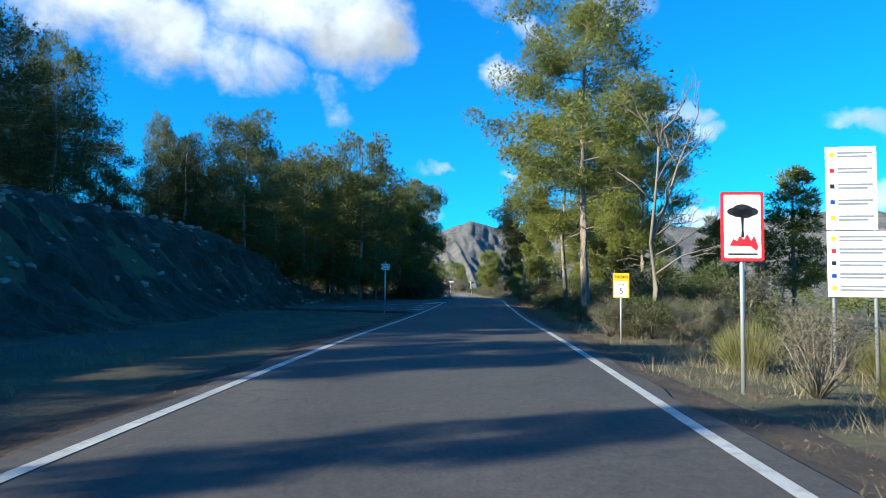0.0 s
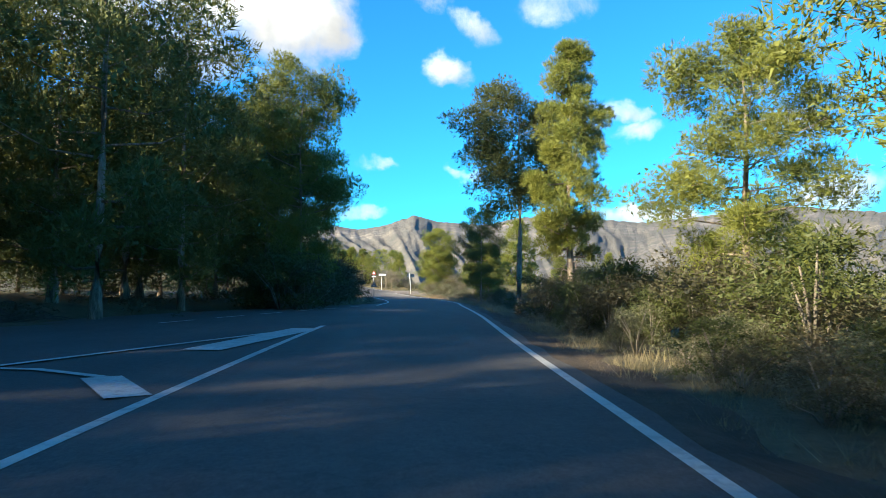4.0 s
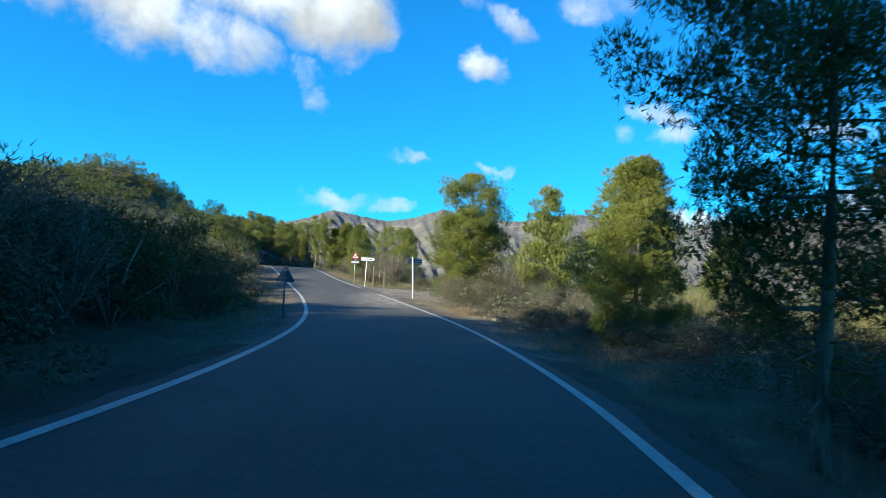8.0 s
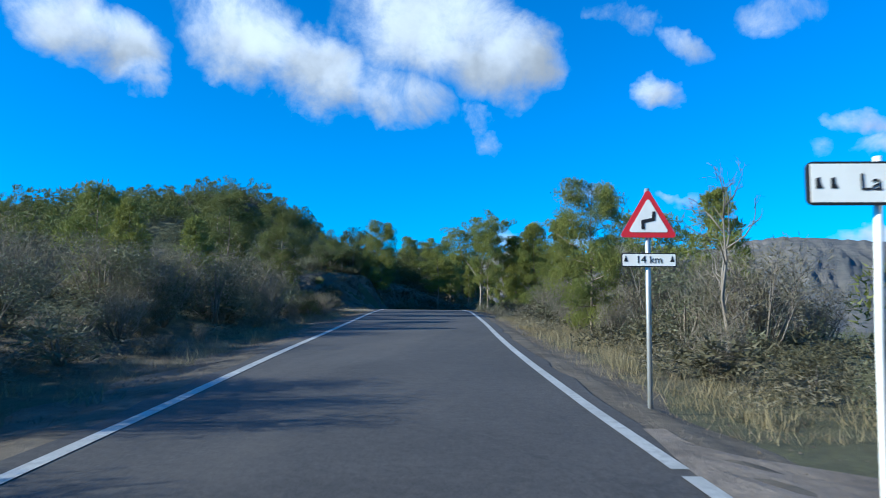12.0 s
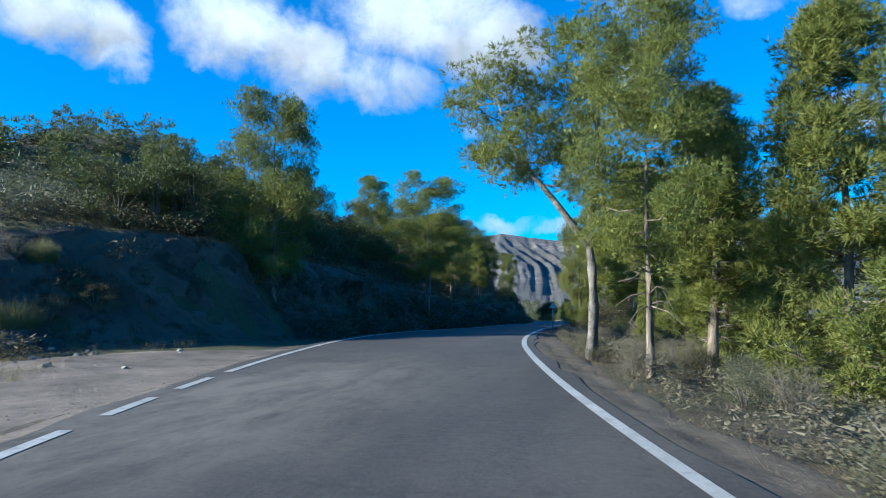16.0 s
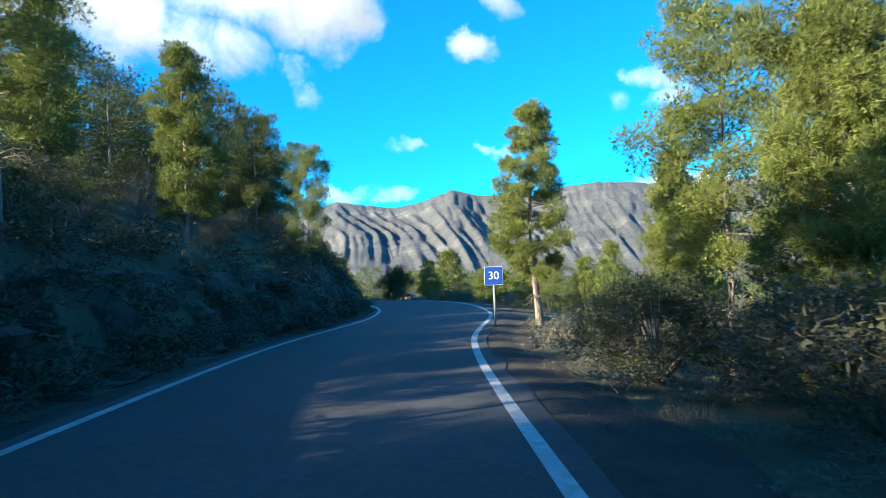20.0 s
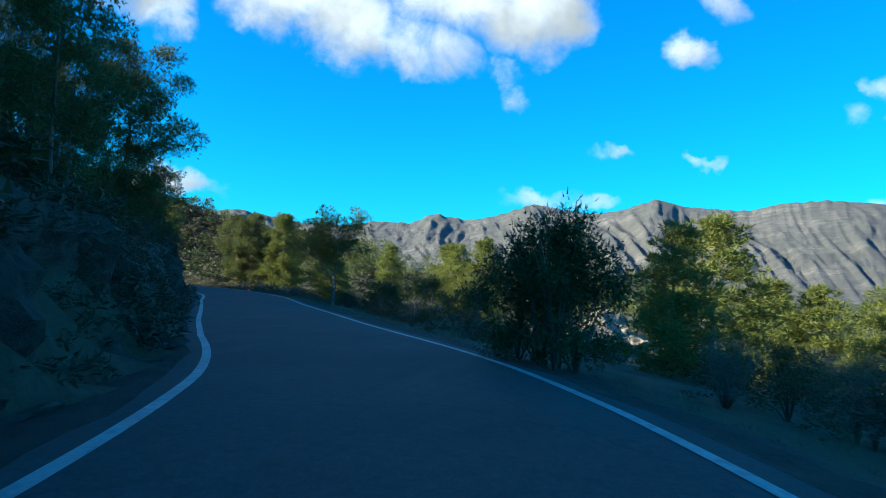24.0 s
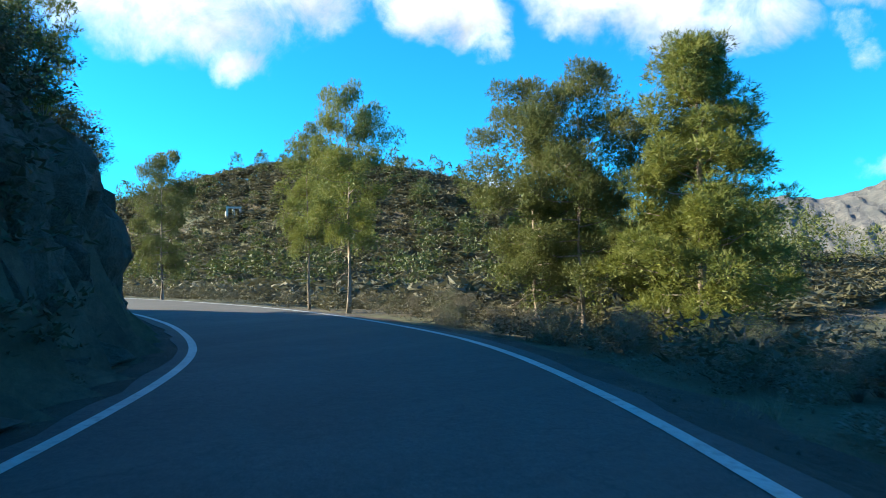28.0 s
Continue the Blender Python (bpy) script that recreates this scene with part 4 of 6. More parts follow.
TREES_BANK = [("tall", -8.7, 185.1, 7.2, 0.8), ("slim", -7.0, 188.6, 7.2, 1.2), ("cone", -5.2, 185.7, 8.0, 0.9),
              ("slim", -2.7, 178.3, 7.4, 1.3), ("cone", -6.3, 191.0, 6.5, 0.9), ("tall_b", -1.0, 204.0, 9.0, 0.8), ("slim", -8.0, 203.0, 8.2, 1.3), ("round", -10.1, 204.4, 5.6, 0.6),
              ("cone", -7.8, 197.0, 2.8, 0.6), ("cone", -6.1, 196.2, 2.4, 0.6), ("tall_b", -8.7, 211.8, 8.4, 0.75), ("dark", -7.8, 206.5, 5.6, 0.7), ("tall", -6.6, 209.0, 8.6, 0.8)]
TREES_BANK_B = [("cone", -7.0, 227.4, 6.3, 0.9), ("cone", -2.6, 233.3, 7.4, 0.9), ("cone", -2.9, 227.3, 5.6, 0.9), ("tall_b", -6.3, 219.0, 8.0, 0.8), ("tall", -7.0, 231.5, 7.8, 0.85), ("dark", -6.2, 228.0, 7.5, 0.7),
                ("slim", -9.3, 240.4, 7.6, 1.0), ("round", -21.6, 225.4, 6.0, 0.8),
                ("slim", -24.5, 239.8, 6.5, 1.2), ("tall_b", -23.5, 217.0, 6.5, 0.9), ("cone", -5.0, 240.0, 6.5, 0.8), ("round", -2.0, 245.0, 6.5, 0.8)]
TREES_BEND = [("cone", -10.4, 291.9, 6.7, 1.3), ("cone", -5.4, 307.2, 6.7, 1.3), ("cone", -2.8, 307.3, 6.7, 1.2), ("cone", -1.7, 297.4, 6.7, 1.3),
              ("round", 0.3, 294.5, 6.9, 1.1), ("cone", 4.5, 294.7, 7.6, 1.2), ("cone", 5.3, 286.7, 8.4, 0.9), ("cone", -12.5, 282.5, 4.4, 1.1), ("dark", -21.5, 302.5, 3.4, 0.9)]
# trees on the cut bank, with the height of their tops: kind, x, y, top, width
TREES_BANK_TOP = [("round", -20.2, 194.5, 12.2, 0.75), ("tall_b", -18.6, 211.6, 12.2, 1.0), ("slim", -19.4, 237.2, 11.4, 1.0), ("round", -17.8, 248.0, 10.3, 0.62), ("tall", -19.2, 221.5, 10.4, 1.0), ("tall_b", -20.4, 230.0, 12.2, 0.9),
                  ("dark", -22.9, 272.0, 8.3, 0.8), ("dark", -24.3, 274.0, 9.0, 0.8), ("dark", -29.0, 281.8, 10.4, 0.9), ("dark", -42.8, 299.8, 10.8, 0.75), ("round", -51.0, 309.0, 9.2, 0.8), ("dark", -23.5, 262.0, 10.2, 0.8)]
for kind, x, y, top, w in TREES_BANK_TOP:
    put_pine(kind, x, y, top - ground_at(x, y) + 0.15, w)
TREES_END = [("cone", -34.6, 310.7, 3.8, 1.1), ("cone", -33.0, 309.6, 3.2, 1.1), ("tall", -54.9, 320.6, 7.9, 0.72), ("tall_b", -58.8, 322.2, 7.4, 0.66), ("dark", -47.2, 320.6, 6.9, 0.85), ("dark", -45.6, 320.2, 7.0, 0.75), ("cone", -42.4, 319.8, 7.6, 1.0), ("dark", -43.6, 321.5, 6.0, 0.8),
             ("dark", -74.5, 324.6, 8.4, 0.62), ("dark", -38.5, 297.0, 4.3, 0.85), ("round", -48.0, 324.0, 5.5, 1.0), ("cone", -28.5, 327.0, 7.0, 1.2), ("cone", -25.0, 322.0, 7.5, 1.1),
             ("cone", -31.0, 334.0, 7.5, 1.1), ("cone", -38.5, 338.0, 7.0, 1.0)]
GROVE_RNG = np.random.default_rng(17)
# groves added mostly out of view, placed for the shade they throw
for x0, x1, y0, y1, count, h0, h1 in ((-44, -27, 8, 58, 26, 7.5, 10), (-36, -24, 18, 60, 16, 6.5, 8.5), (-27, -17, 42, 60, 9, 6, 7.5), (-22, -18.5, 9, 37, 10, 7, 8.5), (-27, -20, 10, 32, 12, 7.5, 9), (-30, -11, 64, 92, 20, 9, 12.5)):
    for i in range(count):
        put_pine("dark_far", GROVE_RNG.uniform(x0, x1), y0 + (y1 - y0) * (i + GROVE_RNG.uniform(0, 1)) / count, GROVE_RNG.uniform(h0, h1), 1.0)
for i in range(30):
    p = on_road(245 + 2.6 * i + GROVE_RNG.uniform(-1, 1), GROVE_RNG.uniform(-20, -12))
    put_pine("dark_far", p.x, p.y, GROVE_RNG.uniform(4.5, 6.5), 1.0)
# the first eight are added to keep the road and right verge shaded
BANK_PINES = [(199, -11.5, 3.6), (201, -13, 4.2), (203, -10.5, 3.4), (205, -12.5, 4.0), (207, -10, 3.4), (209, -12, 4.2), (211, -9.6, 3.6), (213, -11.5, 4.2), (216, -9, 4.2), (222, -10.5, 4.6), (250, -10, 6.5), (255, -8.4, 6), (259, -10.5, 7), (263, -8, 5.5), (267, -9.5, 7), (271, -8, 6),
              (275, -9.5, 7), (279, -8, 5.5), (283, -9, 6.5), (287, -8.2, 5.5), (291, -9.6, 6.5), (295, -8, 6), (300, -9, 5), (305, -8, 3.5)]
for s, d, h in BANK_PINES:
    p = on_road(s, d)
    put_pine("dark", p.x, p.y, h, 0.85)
for group in (TREES_START, TREES_FORK, TREES_SLOPE, TREES_MID, TREES_BANK, TREES_BANK_B, TREES_BEND, TREES_END):
    for kind, x, y, h, w in group:
        put_pine(kind, x, y, h, w)


def leaning_pine(x, y, h, heading, fork_u, mat, seed, label, crown_r):
    """A pine whose pale trunk forks and leans, with the crown hanging over to one side."""
    rng = np.random.default_rng(seed)
    root = new("pine_tree")
    root.matrix_basis = pose(x, y, ground_at(x, y) - 0.15, 0, 0, heading)
    bm = bmesh.new()
    f = h * fork_u
    tr = 0.0155 * h
    tube(bm, [(0, 0, -0.1), (0.006 * h, 0, f * 0.15), (0.012 * h, 0, f * 0.45), (0.008 * h, 0.004 * h, f * 0.75), (0.0, 0, f), (0.012 * h, -0.008 * h, f + 0.06 * h)], [tr * 1.4, tr * 1.08, tr, tr * 0.92, tr * 0.84, tr * 0.5], 12)
    arms = [((0.004 * h, 0, f - 0.03 * h), (-0.10 * h, 0.02 * h, f + 0.11 * h), (-0.20 * h, 0.0, f + 0.24 * h), (-0.27 * h, 0, f + 0.44 * h)),
            ((0, 0, f), (0.03 * h, -0.02 * h, f + 0.16 * h), (0.03 * h, 0, f + 0.36 * h), (0.09 * h, 0.02 * h, f + 0.56 * h))]
    ends = []
    for arm in arms:
        tube(bm, arm, [tr * 0.74, tr * 0.58, tr * 0.40, tr * 0.16], 10)
        for k in range(11):
            u = 0.45 + 0.55 * k / 10
            i = min(2, int(u * 3))
            o = Vector(arm[i]).lerp(Vector(arm[i + 1]), u * 3 - i)
            a = k * 2.4 + rng.uniform(-0.4, 0.4)
            e = o + Vector((math.cos(a), math.sin(a), rng.uniform(0.1, 0.5))) * crown_r * rng.uniform(0.5, 0.95)
            tube(bm, [tuple(o), tuple((o + e) / 2 + Vector((0, 0, -0.06 * h * 0.3))), tuple(e)], [tr * 0.2, tr * 0.13, tr * 0.05], 4)
            ends += [(o, e)]
    part("trunk", bm, M_BARK_PALE, root)
    c, r = [], []
    for o, e in ends:
        for _ in range(11):
            p = o.lerp(e, rng.uniform(0.4, 1.1)) + Vector(rng.normal(size=3) * crown_r * 0.16)
            c.append(tuple(p)); r.append(rng.uniform(0.11, 0.20) * crown_r + 0.04)
    part("crown", needle_crown("crown", rng, c, r, mat, 34, 7, 0.13, 0.009, 18), mat, root)
    return tagged(root, label, "tree", "roadside pines")


leaning_pine(-9.75, 187.9, 8.0, -10, 0.36, M_PINE, 31, "leaning pine with a pale forked trunk by the road", 1.8)
leaning_pine(-31.2, 304.2, 6.0, 37, 0.31, M_PINE_MID, 32, "spreading dark pine with a forked pale trunk", 2.05)


def bare_tree(x, y, h, seed, heading, label):
    """A dead tree: trunk and forked twigs, no leaves."""
    rng = np.random.default_rng(seed)
    root = new("dead_tree")
    root.matrix_basis = pose(x, y, ground_at(x, y) - 0.1, 0, 0, heading)
    trunk, twigs = bmesh.new(), bmesh.new()
    tr = 0.0105 * h
    stem = [Vector((0, 0, 0)), Vector((0.012 * h, 0, 0.22 * h)), Vector((0.0, 0.02 * h, 0.42 * h)), Vector((0.015 * h, 0, 0.62 * h)), Vector((0.04 * h, 0.02 * h, 0.84 * h)), Vector((0.06 * h, 0, h))]
    tube(trunk, [tuple(p) for p in stem], [tr * 1.2, tr, tr * 0.85, tr * 0.6, tr * 0.35, tr * 0.1], 7)

    def grow(o, way, length, r, depth):
        e = o + way * length
        m = o + way * length * 0.5 + Vector(rng.normal(size=3)) * length * 0.08
        tube(twigs, [tuple(o), tuple(m), tuple(e)], [r, r * 0.75, r * 0.4], 4)
        if depth:
            for _ in range(3):
                w = (way + Vector(rng.normal(size=3)) * 0.55 + Vector((0, 0, 0.12))).normalized()
                grow(o.lerp(e, rng.uniform(0.4, 1.0)), w, length * rng.uniform(0.4, 0.65), r * 0.5, depth - 1)
    fork = [stem[2], stem[2] + Vector((0.07 * h, 0.02 * h, 0.16 * h)), stem[2] + Vector((0.12 * h, 0, 0.34 * h)), stem[2] + Vector((0.2 * h, 0.03 * h, 0.52 * h))]
    tube(trunk, [tuple(p) for p in fork], [tr * 0.75, tr * 0.6, tr * 0.4, tr * 0.12], 6)
    for p, w in ((fork[1], 0.3), (fork[2], -0.2), (fork[2], 0.9), (fork[3], 0.2)):
        grow(p, Vector((w, 0.3 - w * 0.4, 0.9)).normalized(), 0.17 * h, tr * 0.3, 2)
    for k in range(9):
        u = 0.26 + 0.078 * k
        i = min(4, int(u * 5))
        o = stem[i].lerp(stem[i + 1], u * 5 - i)
        a = k * 2.3 if k > 2 else 0.5 * k - 0.4
        grow(o, Vector((math.cos(a), math.sin(a), 0.15 + 1.3 * u)).normalized(), h * (0.30 - 0.14 * u), tr * 0.45, 3)
    part("trunk", trunk, M_DEAD, root)
    tagged(part("branchwork", twigs, M_DEAD, root), "bare grey twigs", "", "", "stuff")
    return tagged(root, label, "tree")


bare_tree(6.15, 20.7, 6.9, 41, 0, "bare grey dead tree with broken branches")
bare_tree(1.9, 143.6, 3.5, 42, 60, "bare pale dead tree among the bushes")


# ---- shrubs ----
def build_shrub(seed, kind, fine):
    rng = np.random.default_rng(seed)
    stems = bmesh.new()
    if kind in ("shrub", "olive", "dark"):
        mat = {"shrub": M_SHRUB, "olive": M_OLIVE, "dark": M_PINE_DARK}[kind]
        n = 28
        c, r = [], []
        for k in range(n):
            a, q, z = k * 2.4, math.sqrt((k + 0.5) / n), rng.uniform(0.15, 1)
            w = 0.5 * math.sqrt(max(0.05, 1 - (z - 0.35) ** 2 * 1.6)) * q
            c.append((math.cos(a) * w, math.sin(a) * w, z * 0.82)); r.append(rng.uniform(0.12, 0.21))
            if k % 4 == 0:
                tube(stems, [(0, 0, 0), (c[-1][0] * 0.4, c[-1][1] * 0.4, c[-1][2] * 0.6), c[-1]], [0.014, 0.010, 0.004], 4)
        v = (c, r, (95 if kind != "olive" else 130) if fine else 36, (0.040 if kind != "olive" else 0.031) if fine else 0.06, (0.0050 if kind != "olive" else 0.0036) * (1 if fine else 1.8))
    elif kind == "broom":
        mat = M_BROOM
        n = 3400
        a, q = rng.uniform(0, 6.28, n), rng.uniform(0, 1, n) ** 0.5
        b = np.stack([np.cos(a) * q * 0.22, np.sin(a) * q * 0.22, np.zeros(n)], 1)
        t = np.stack([np.cos(a) * q * 0.5, np.sin(a) * q * 0.5, rng.uniform(0.5, 1.0, n) * (1.05 - 0.35 * q)], 1) + rng.normal(size=(n, 3)) * 0.075
        u = rng.uniform(0.15, 0.85, (n, 1))
        b = b + (t - b) * u
        s = np.cross(t - b, rng.normal(size=(n, 3))); s /= np.linalg.norm(s, axis=1)[:, None]
        v = np.stack([b - s * 0.0026, b + s * 0.0026, t], 1).reshape(-1, 3)
        for k in range(5):
            tube(stems, [(0, 0, 0), (0.1 * math.cos(k * 1.3), 0.1 * math.sin(k * 1.3), 0.4), (0.25 * math.cos(k * 1.3), 0.25 * math.sin(k * 1.3), 0.8)], [0.014, 0.01, 0.004], 4)
    else:   # twiggy, half bare
        mat = M_WISPY
        c = []
        for k in range(26):
            a = k * 2.4
            e = Vector((math.cos(a) * rng.uniform(0.1, 0.5), math.sin(a) * rng.uniform(0.1, 0.5), rng.uniform(0.5, 1.0)))
            m = e * 0.5 + Vector(rng.normal(size=3)) * 0.05
            tube(stems, [(0, 0, 0), tuple(m), tuple(e)], [0.009, 0.006, 0.002], 4)
            c += [tuple(m), tuple(e), tuple(m.lerp(e, 0.5))]
            for _ in range(3):
                b = m.lerp(e, rng.uniform(0.0, 0.9))
                t = b + Vector((rng.normal() * 0.09, rng.normal() * 0.09, rng.uniform(0.08, 0.26)))
                tube(stems, [tuple(b), tuple(t)], [0.004, 0.0015], 3)
                c.append(tuple(t))
        v = tufts(rng, np.array(c), np.full(len(c), 0.10), 22, 0.055, 0.0034, 0.5)
    if isinstance(v, tuple):
        v = leafy_verts(rng, *v, 0.2, 0.95, 0.8, (44 if kind == "olive" else 78) if fine else 44)
    root = new({"broom": "broom_bush", "twig": "dry_bush", "olive": "wild_olive", "dark": "evergreen_bush"}.get(kind, "shrub"))
    part("foliage", leaf_mesh("foliage", v, mat), mat, root)
    tagged(part("branchwork", stems, M_DEAD, root, "bare brown twigs"), "", "", "", "stuff")
    return root


SHRUBS = {}
SHRUB_LABELS = {"shrub": "dense dark green wild shrub", "olive": "grey-green wild olive bush", "dark": "bushy evergreen, its green darkened for shade", "broom": "upright yellow-green broom bush", "twig": "dry half-bare twiggy bush"}


def put_shrub(kind, x, y, h, wide, rng):
    fine = abs(road_coords(x, y)[1][0]) < 13
    key = (kind, int(rng.integers(0, 2)), fine)
    m = pose(x, y, ground_at(x, y) - 0.06, 0, 0, float(rng.uniform(0, 360))) @ Matrix.Diagonal((wide, wide, h, 1))
    if key not in SHRUBS:
        SHRUBS[key] = build_shrub(100 + len(SHRUBS), kind, fine)
        ob = SHRUBS[key]
    else:
        ob = copy_thing(SHRUBS[key], m)
    ob.matrix_basis = m
    return tagged(ob, SHRUB_LABELS[kind], "bush", "roadside shrubs")


# along from, to, offset from, to, count, kinds, height from, to
ZONES = [(15, 30, 4.4, 8.5, 26, ("dark", "shrub", "twig", "dark"), 0.6, 1.4), (2, 15, 5.0, 9.5, 18, ("broom", "twig", "broom"), 0.7, 1.3), (27, 62, 4.4, 6.4, 34, ("shrub", "dark", "olive"), 0.6, 1.3), (27, 62, 6.8, 11, 46, ("shrub", "dark", "olive"), 1.8, 3.2), (56, 71, 5.0, 10, 36, ("shrub", "dark"), 1.4, 2.5), (69, 90, 5.0, 10, 22, ("shrub", "twig", "dark"), 0.5, 1.0),
         (98, 119, 9.5, 15, 34, ("broom", "twig", "olive"), 1.1, 2.0), (98, 119, 5.4, 9.0, 26, ("twig", "shrub", "twig"), 0.5, 1.2), (88, 98, 5.0, 11, 22, ("shrub", "dark", "twig"), 0.8, 1.6), (82, 124, 12, 34, 100, ("broom", "broom", "olive", "broom", "twig"), 1.4, 2.6), (160, 171, -7, -4.2, 14, ("dark", "shrub", "twig"), 0.6, 1.3), (146, 178, 6.8, 11.5, 34, ("olive", "shrub", "twig"), 1.5, 2.7), (138, 176, 5.0, 9, 40, ("olive", "shrub", "twig"), 0.6, 1.4), (176, 206, 3.9, 9, 70, ("twig", "olive", "shrub", "olive"), 0.3, 0.95), (204, 246, 4.6, 9, 30, ("olive", "shrub", "dark"), 1.3, 2.6)]
# the -14 to 16 row is unseen, added to shade the near left verge
ZONES_B = [(246, 316, 5.4, 13, 52, ("shrub", "dark", "olive", "olive", "twig"), 0.8, 1.6), (314, 332, 4.2, 9.5, 34, ("olive", "twig", "olive"), 0.35, 0.95), (318, 346, 4.4, 8, 24, ("olive", "shrub", "olive", "twig"), 0.6, 1.2), (72, 92, -8.0, -4.9, 32, ("dark", "shrub"), 2.3, 3.5), (92, 113, -8.4, -5.6, 38, ("dark", "shrub", "twig"), 2.2, 3.2), (216, 250, -12.5, -7, 26, ("dark", "shrub"), 1.2, 2.0), (104, 165, -16, -8.5, 56, ("olive", "shrub", "twig"), 0.8, 1.7), (126, 131, -8.6, -6.2, 5, ("dark",), 2.0, 2.8), (206, 234, 4.6, 8.5, 34, ("dark", "shrub", "olive", "dark"), 1.0, 2.3), (100, 172, -8.4, -5.0, 90, ("shrub", "olive", "twig"), 0.6, 1.4), (119, 127, 6.6, 10, 20, ("shrub", "olive", "twig"), 1.1, 2.0), (106, 130, -8.4, -5.6, 20, ("shrub", "twig", "twig"), 0.9, 1.7), (121, 128.5, 7.5, 13, 22, ("olive", "shrub", "twig"), 1.6, 2.9), (126, 160, -9, -5.6, 34, ("twig", "olive", "twig"), 1.4, 2.4), (112, 165, -6.0, -4.5, 30, ("twig",), 0.35, 0.85), (201, 219, -11.5, -7.0, 40, ("dark", "dark", "olive"), 1.7, 2.7), (190, 216, -12.5, -8.5, 24, ("twig", "shrub", "olive"), 0.5, 1.1), (-14, 16, -24, -19.6, 60, ("shrub", "dark", "shrub"), 1.5, 2.4), (166, 173.5, -10, -5.6, 12, ("olive", "broom", "twig"), 0.9, 1.8), (179, 192, -12.2, -9.6, 14, ("broom", "twig"), 0.5, 1.1), (194, 204, -12.5, -8.4, 16, ("dark", "shrub"), 1.8, 2.8), (192, 220, -13, -6.2, 22, ("twig", "shrub", "olive"), 0.35, 0.8), (222, 318, -13, -6.2, 60, ("dark", "shrub", "twig", "olive"), 0.9, 1.9)]
SHRUB_RNG = np.random.default_rng(7)
for s0, s1, d0, d1, count, kinds, h0, h1 in ZONES + ZONES_B:
    for i in range(count):
        p = on_road(SHRUB_RNG.uniform(s0, s1), SHRUB_RNG.uniform(d0, d1))
        h = SHRUB_RNG.uniform(h0, h1)
        put_shrub(kinds[int(SHRUB_RNG.integers(0, len(kinds)))], p.x, p.y, h, h * SHRUB_RNG.uniform(0.9, 1.4), SHRUB_RNG)


# dense dark bushes beside the bend
for x, y, h, wide in ((-15.1, 275.6, 3.2, 2.5), (-15.4, 275.9, 3.0, 2.2), (-15.9, 276.6, 2.6, 2.2), (-27.3, 302.4, 2.4, 2.8), (-24.3, 300.2, 3.0, 2.8), (-28.9, 306.5, 2.0, 2.4), (-21.0, 296.5, 2.6, 2.6)):
    put_shrub("dark", x, y, h, wide, SHRUB_RNG)
    put_shrub("dark", x + 0.35, y + 0.3, h * 0.9, wide * 0.9, SHRUB_RNG)


for i in range(46):   # growth hanging over the top of the last cut
    p = on_road(300 + i * 0.95, -SHRUB_RNG.uniform(4.3, 6.2))
    h = SHRUB_RNG.uniform(0.7, 1.5)
    put_shrub(("dark", "shrub", "dark")[i % 3], p.x, p.y, h, h * 1.3, SHRUB_RNG)


# ---- vegetation that nobody could count ----
def massed(name, places, sizes, cells, mat, label, category, rng, lift=0.0):
    """Copies of small leaf clusters joined into one object."""
    out = []
    for (x, y, z), s in zip(places, sizes):
        v = cells[int(rng.integers(0, len(cells)))]
        a = rng.uniform(0, 6.28)
        c, q = math.cos(a), math.sin(a)
        w = v * np.array([s[0], s[0], s[1]])
        out.append(np.stack([w[:, 0] * c - w[:, 1] * q + x, w[:, 0] * q + w[:, 1] * c + y, w[:, 2] + z + lift], 1))
    v = np.concatenate(out)
    return tagged(new(name, leaf_mesh(name, v, mat)), label, category, "", "stuff")


def dome_cell(seed, n, leaf, fat=0.2):
    rng = np.random.default_rng(seed)
    c = rng.normal(size=(n, 3)); c /= np.linalg.norm(c, axis=1)[:, None]
    c = c * np.array([0.5, 0.5, 0.42]) * rng.uniform(0.55, 1, (n, 1)) + np.array([0, 0, 0.5])
    return tufts(rng, c, np.full(n, 0.12), 5, leaf * 1.15, leaf * fat * 1.1, 0.25)


def grass_cell(seed, n):
    rng = np.random.default_rng(seed)
    b = np.concatenate([rng.normal(size=(n, 2)) * 0.35, np.zeros((n, 1))], 1)
    t = b + np.concatenate([rng.normal(size=(n, 2)) * 0.25, rng.uniform(0.5, 1.1, (n, 1))], 1)
    s = rng.normal(size=(n, 3)) * 0.006
    return np.stack([b - s, b + s, t], 1).reshape(-1, 3)


def ground_points(rng, n, s0, s1, d0, d1):
    s, d = rng.uniform(s0, s1, n), rng.uniform(d0, d1, n)
    p = np.array([tuple(on_road(a, b)) for a, b in zip(s, d)])
    p[:, 2] = ground_height(p[:, 0], p[:, 1]) - 0.03
    return p


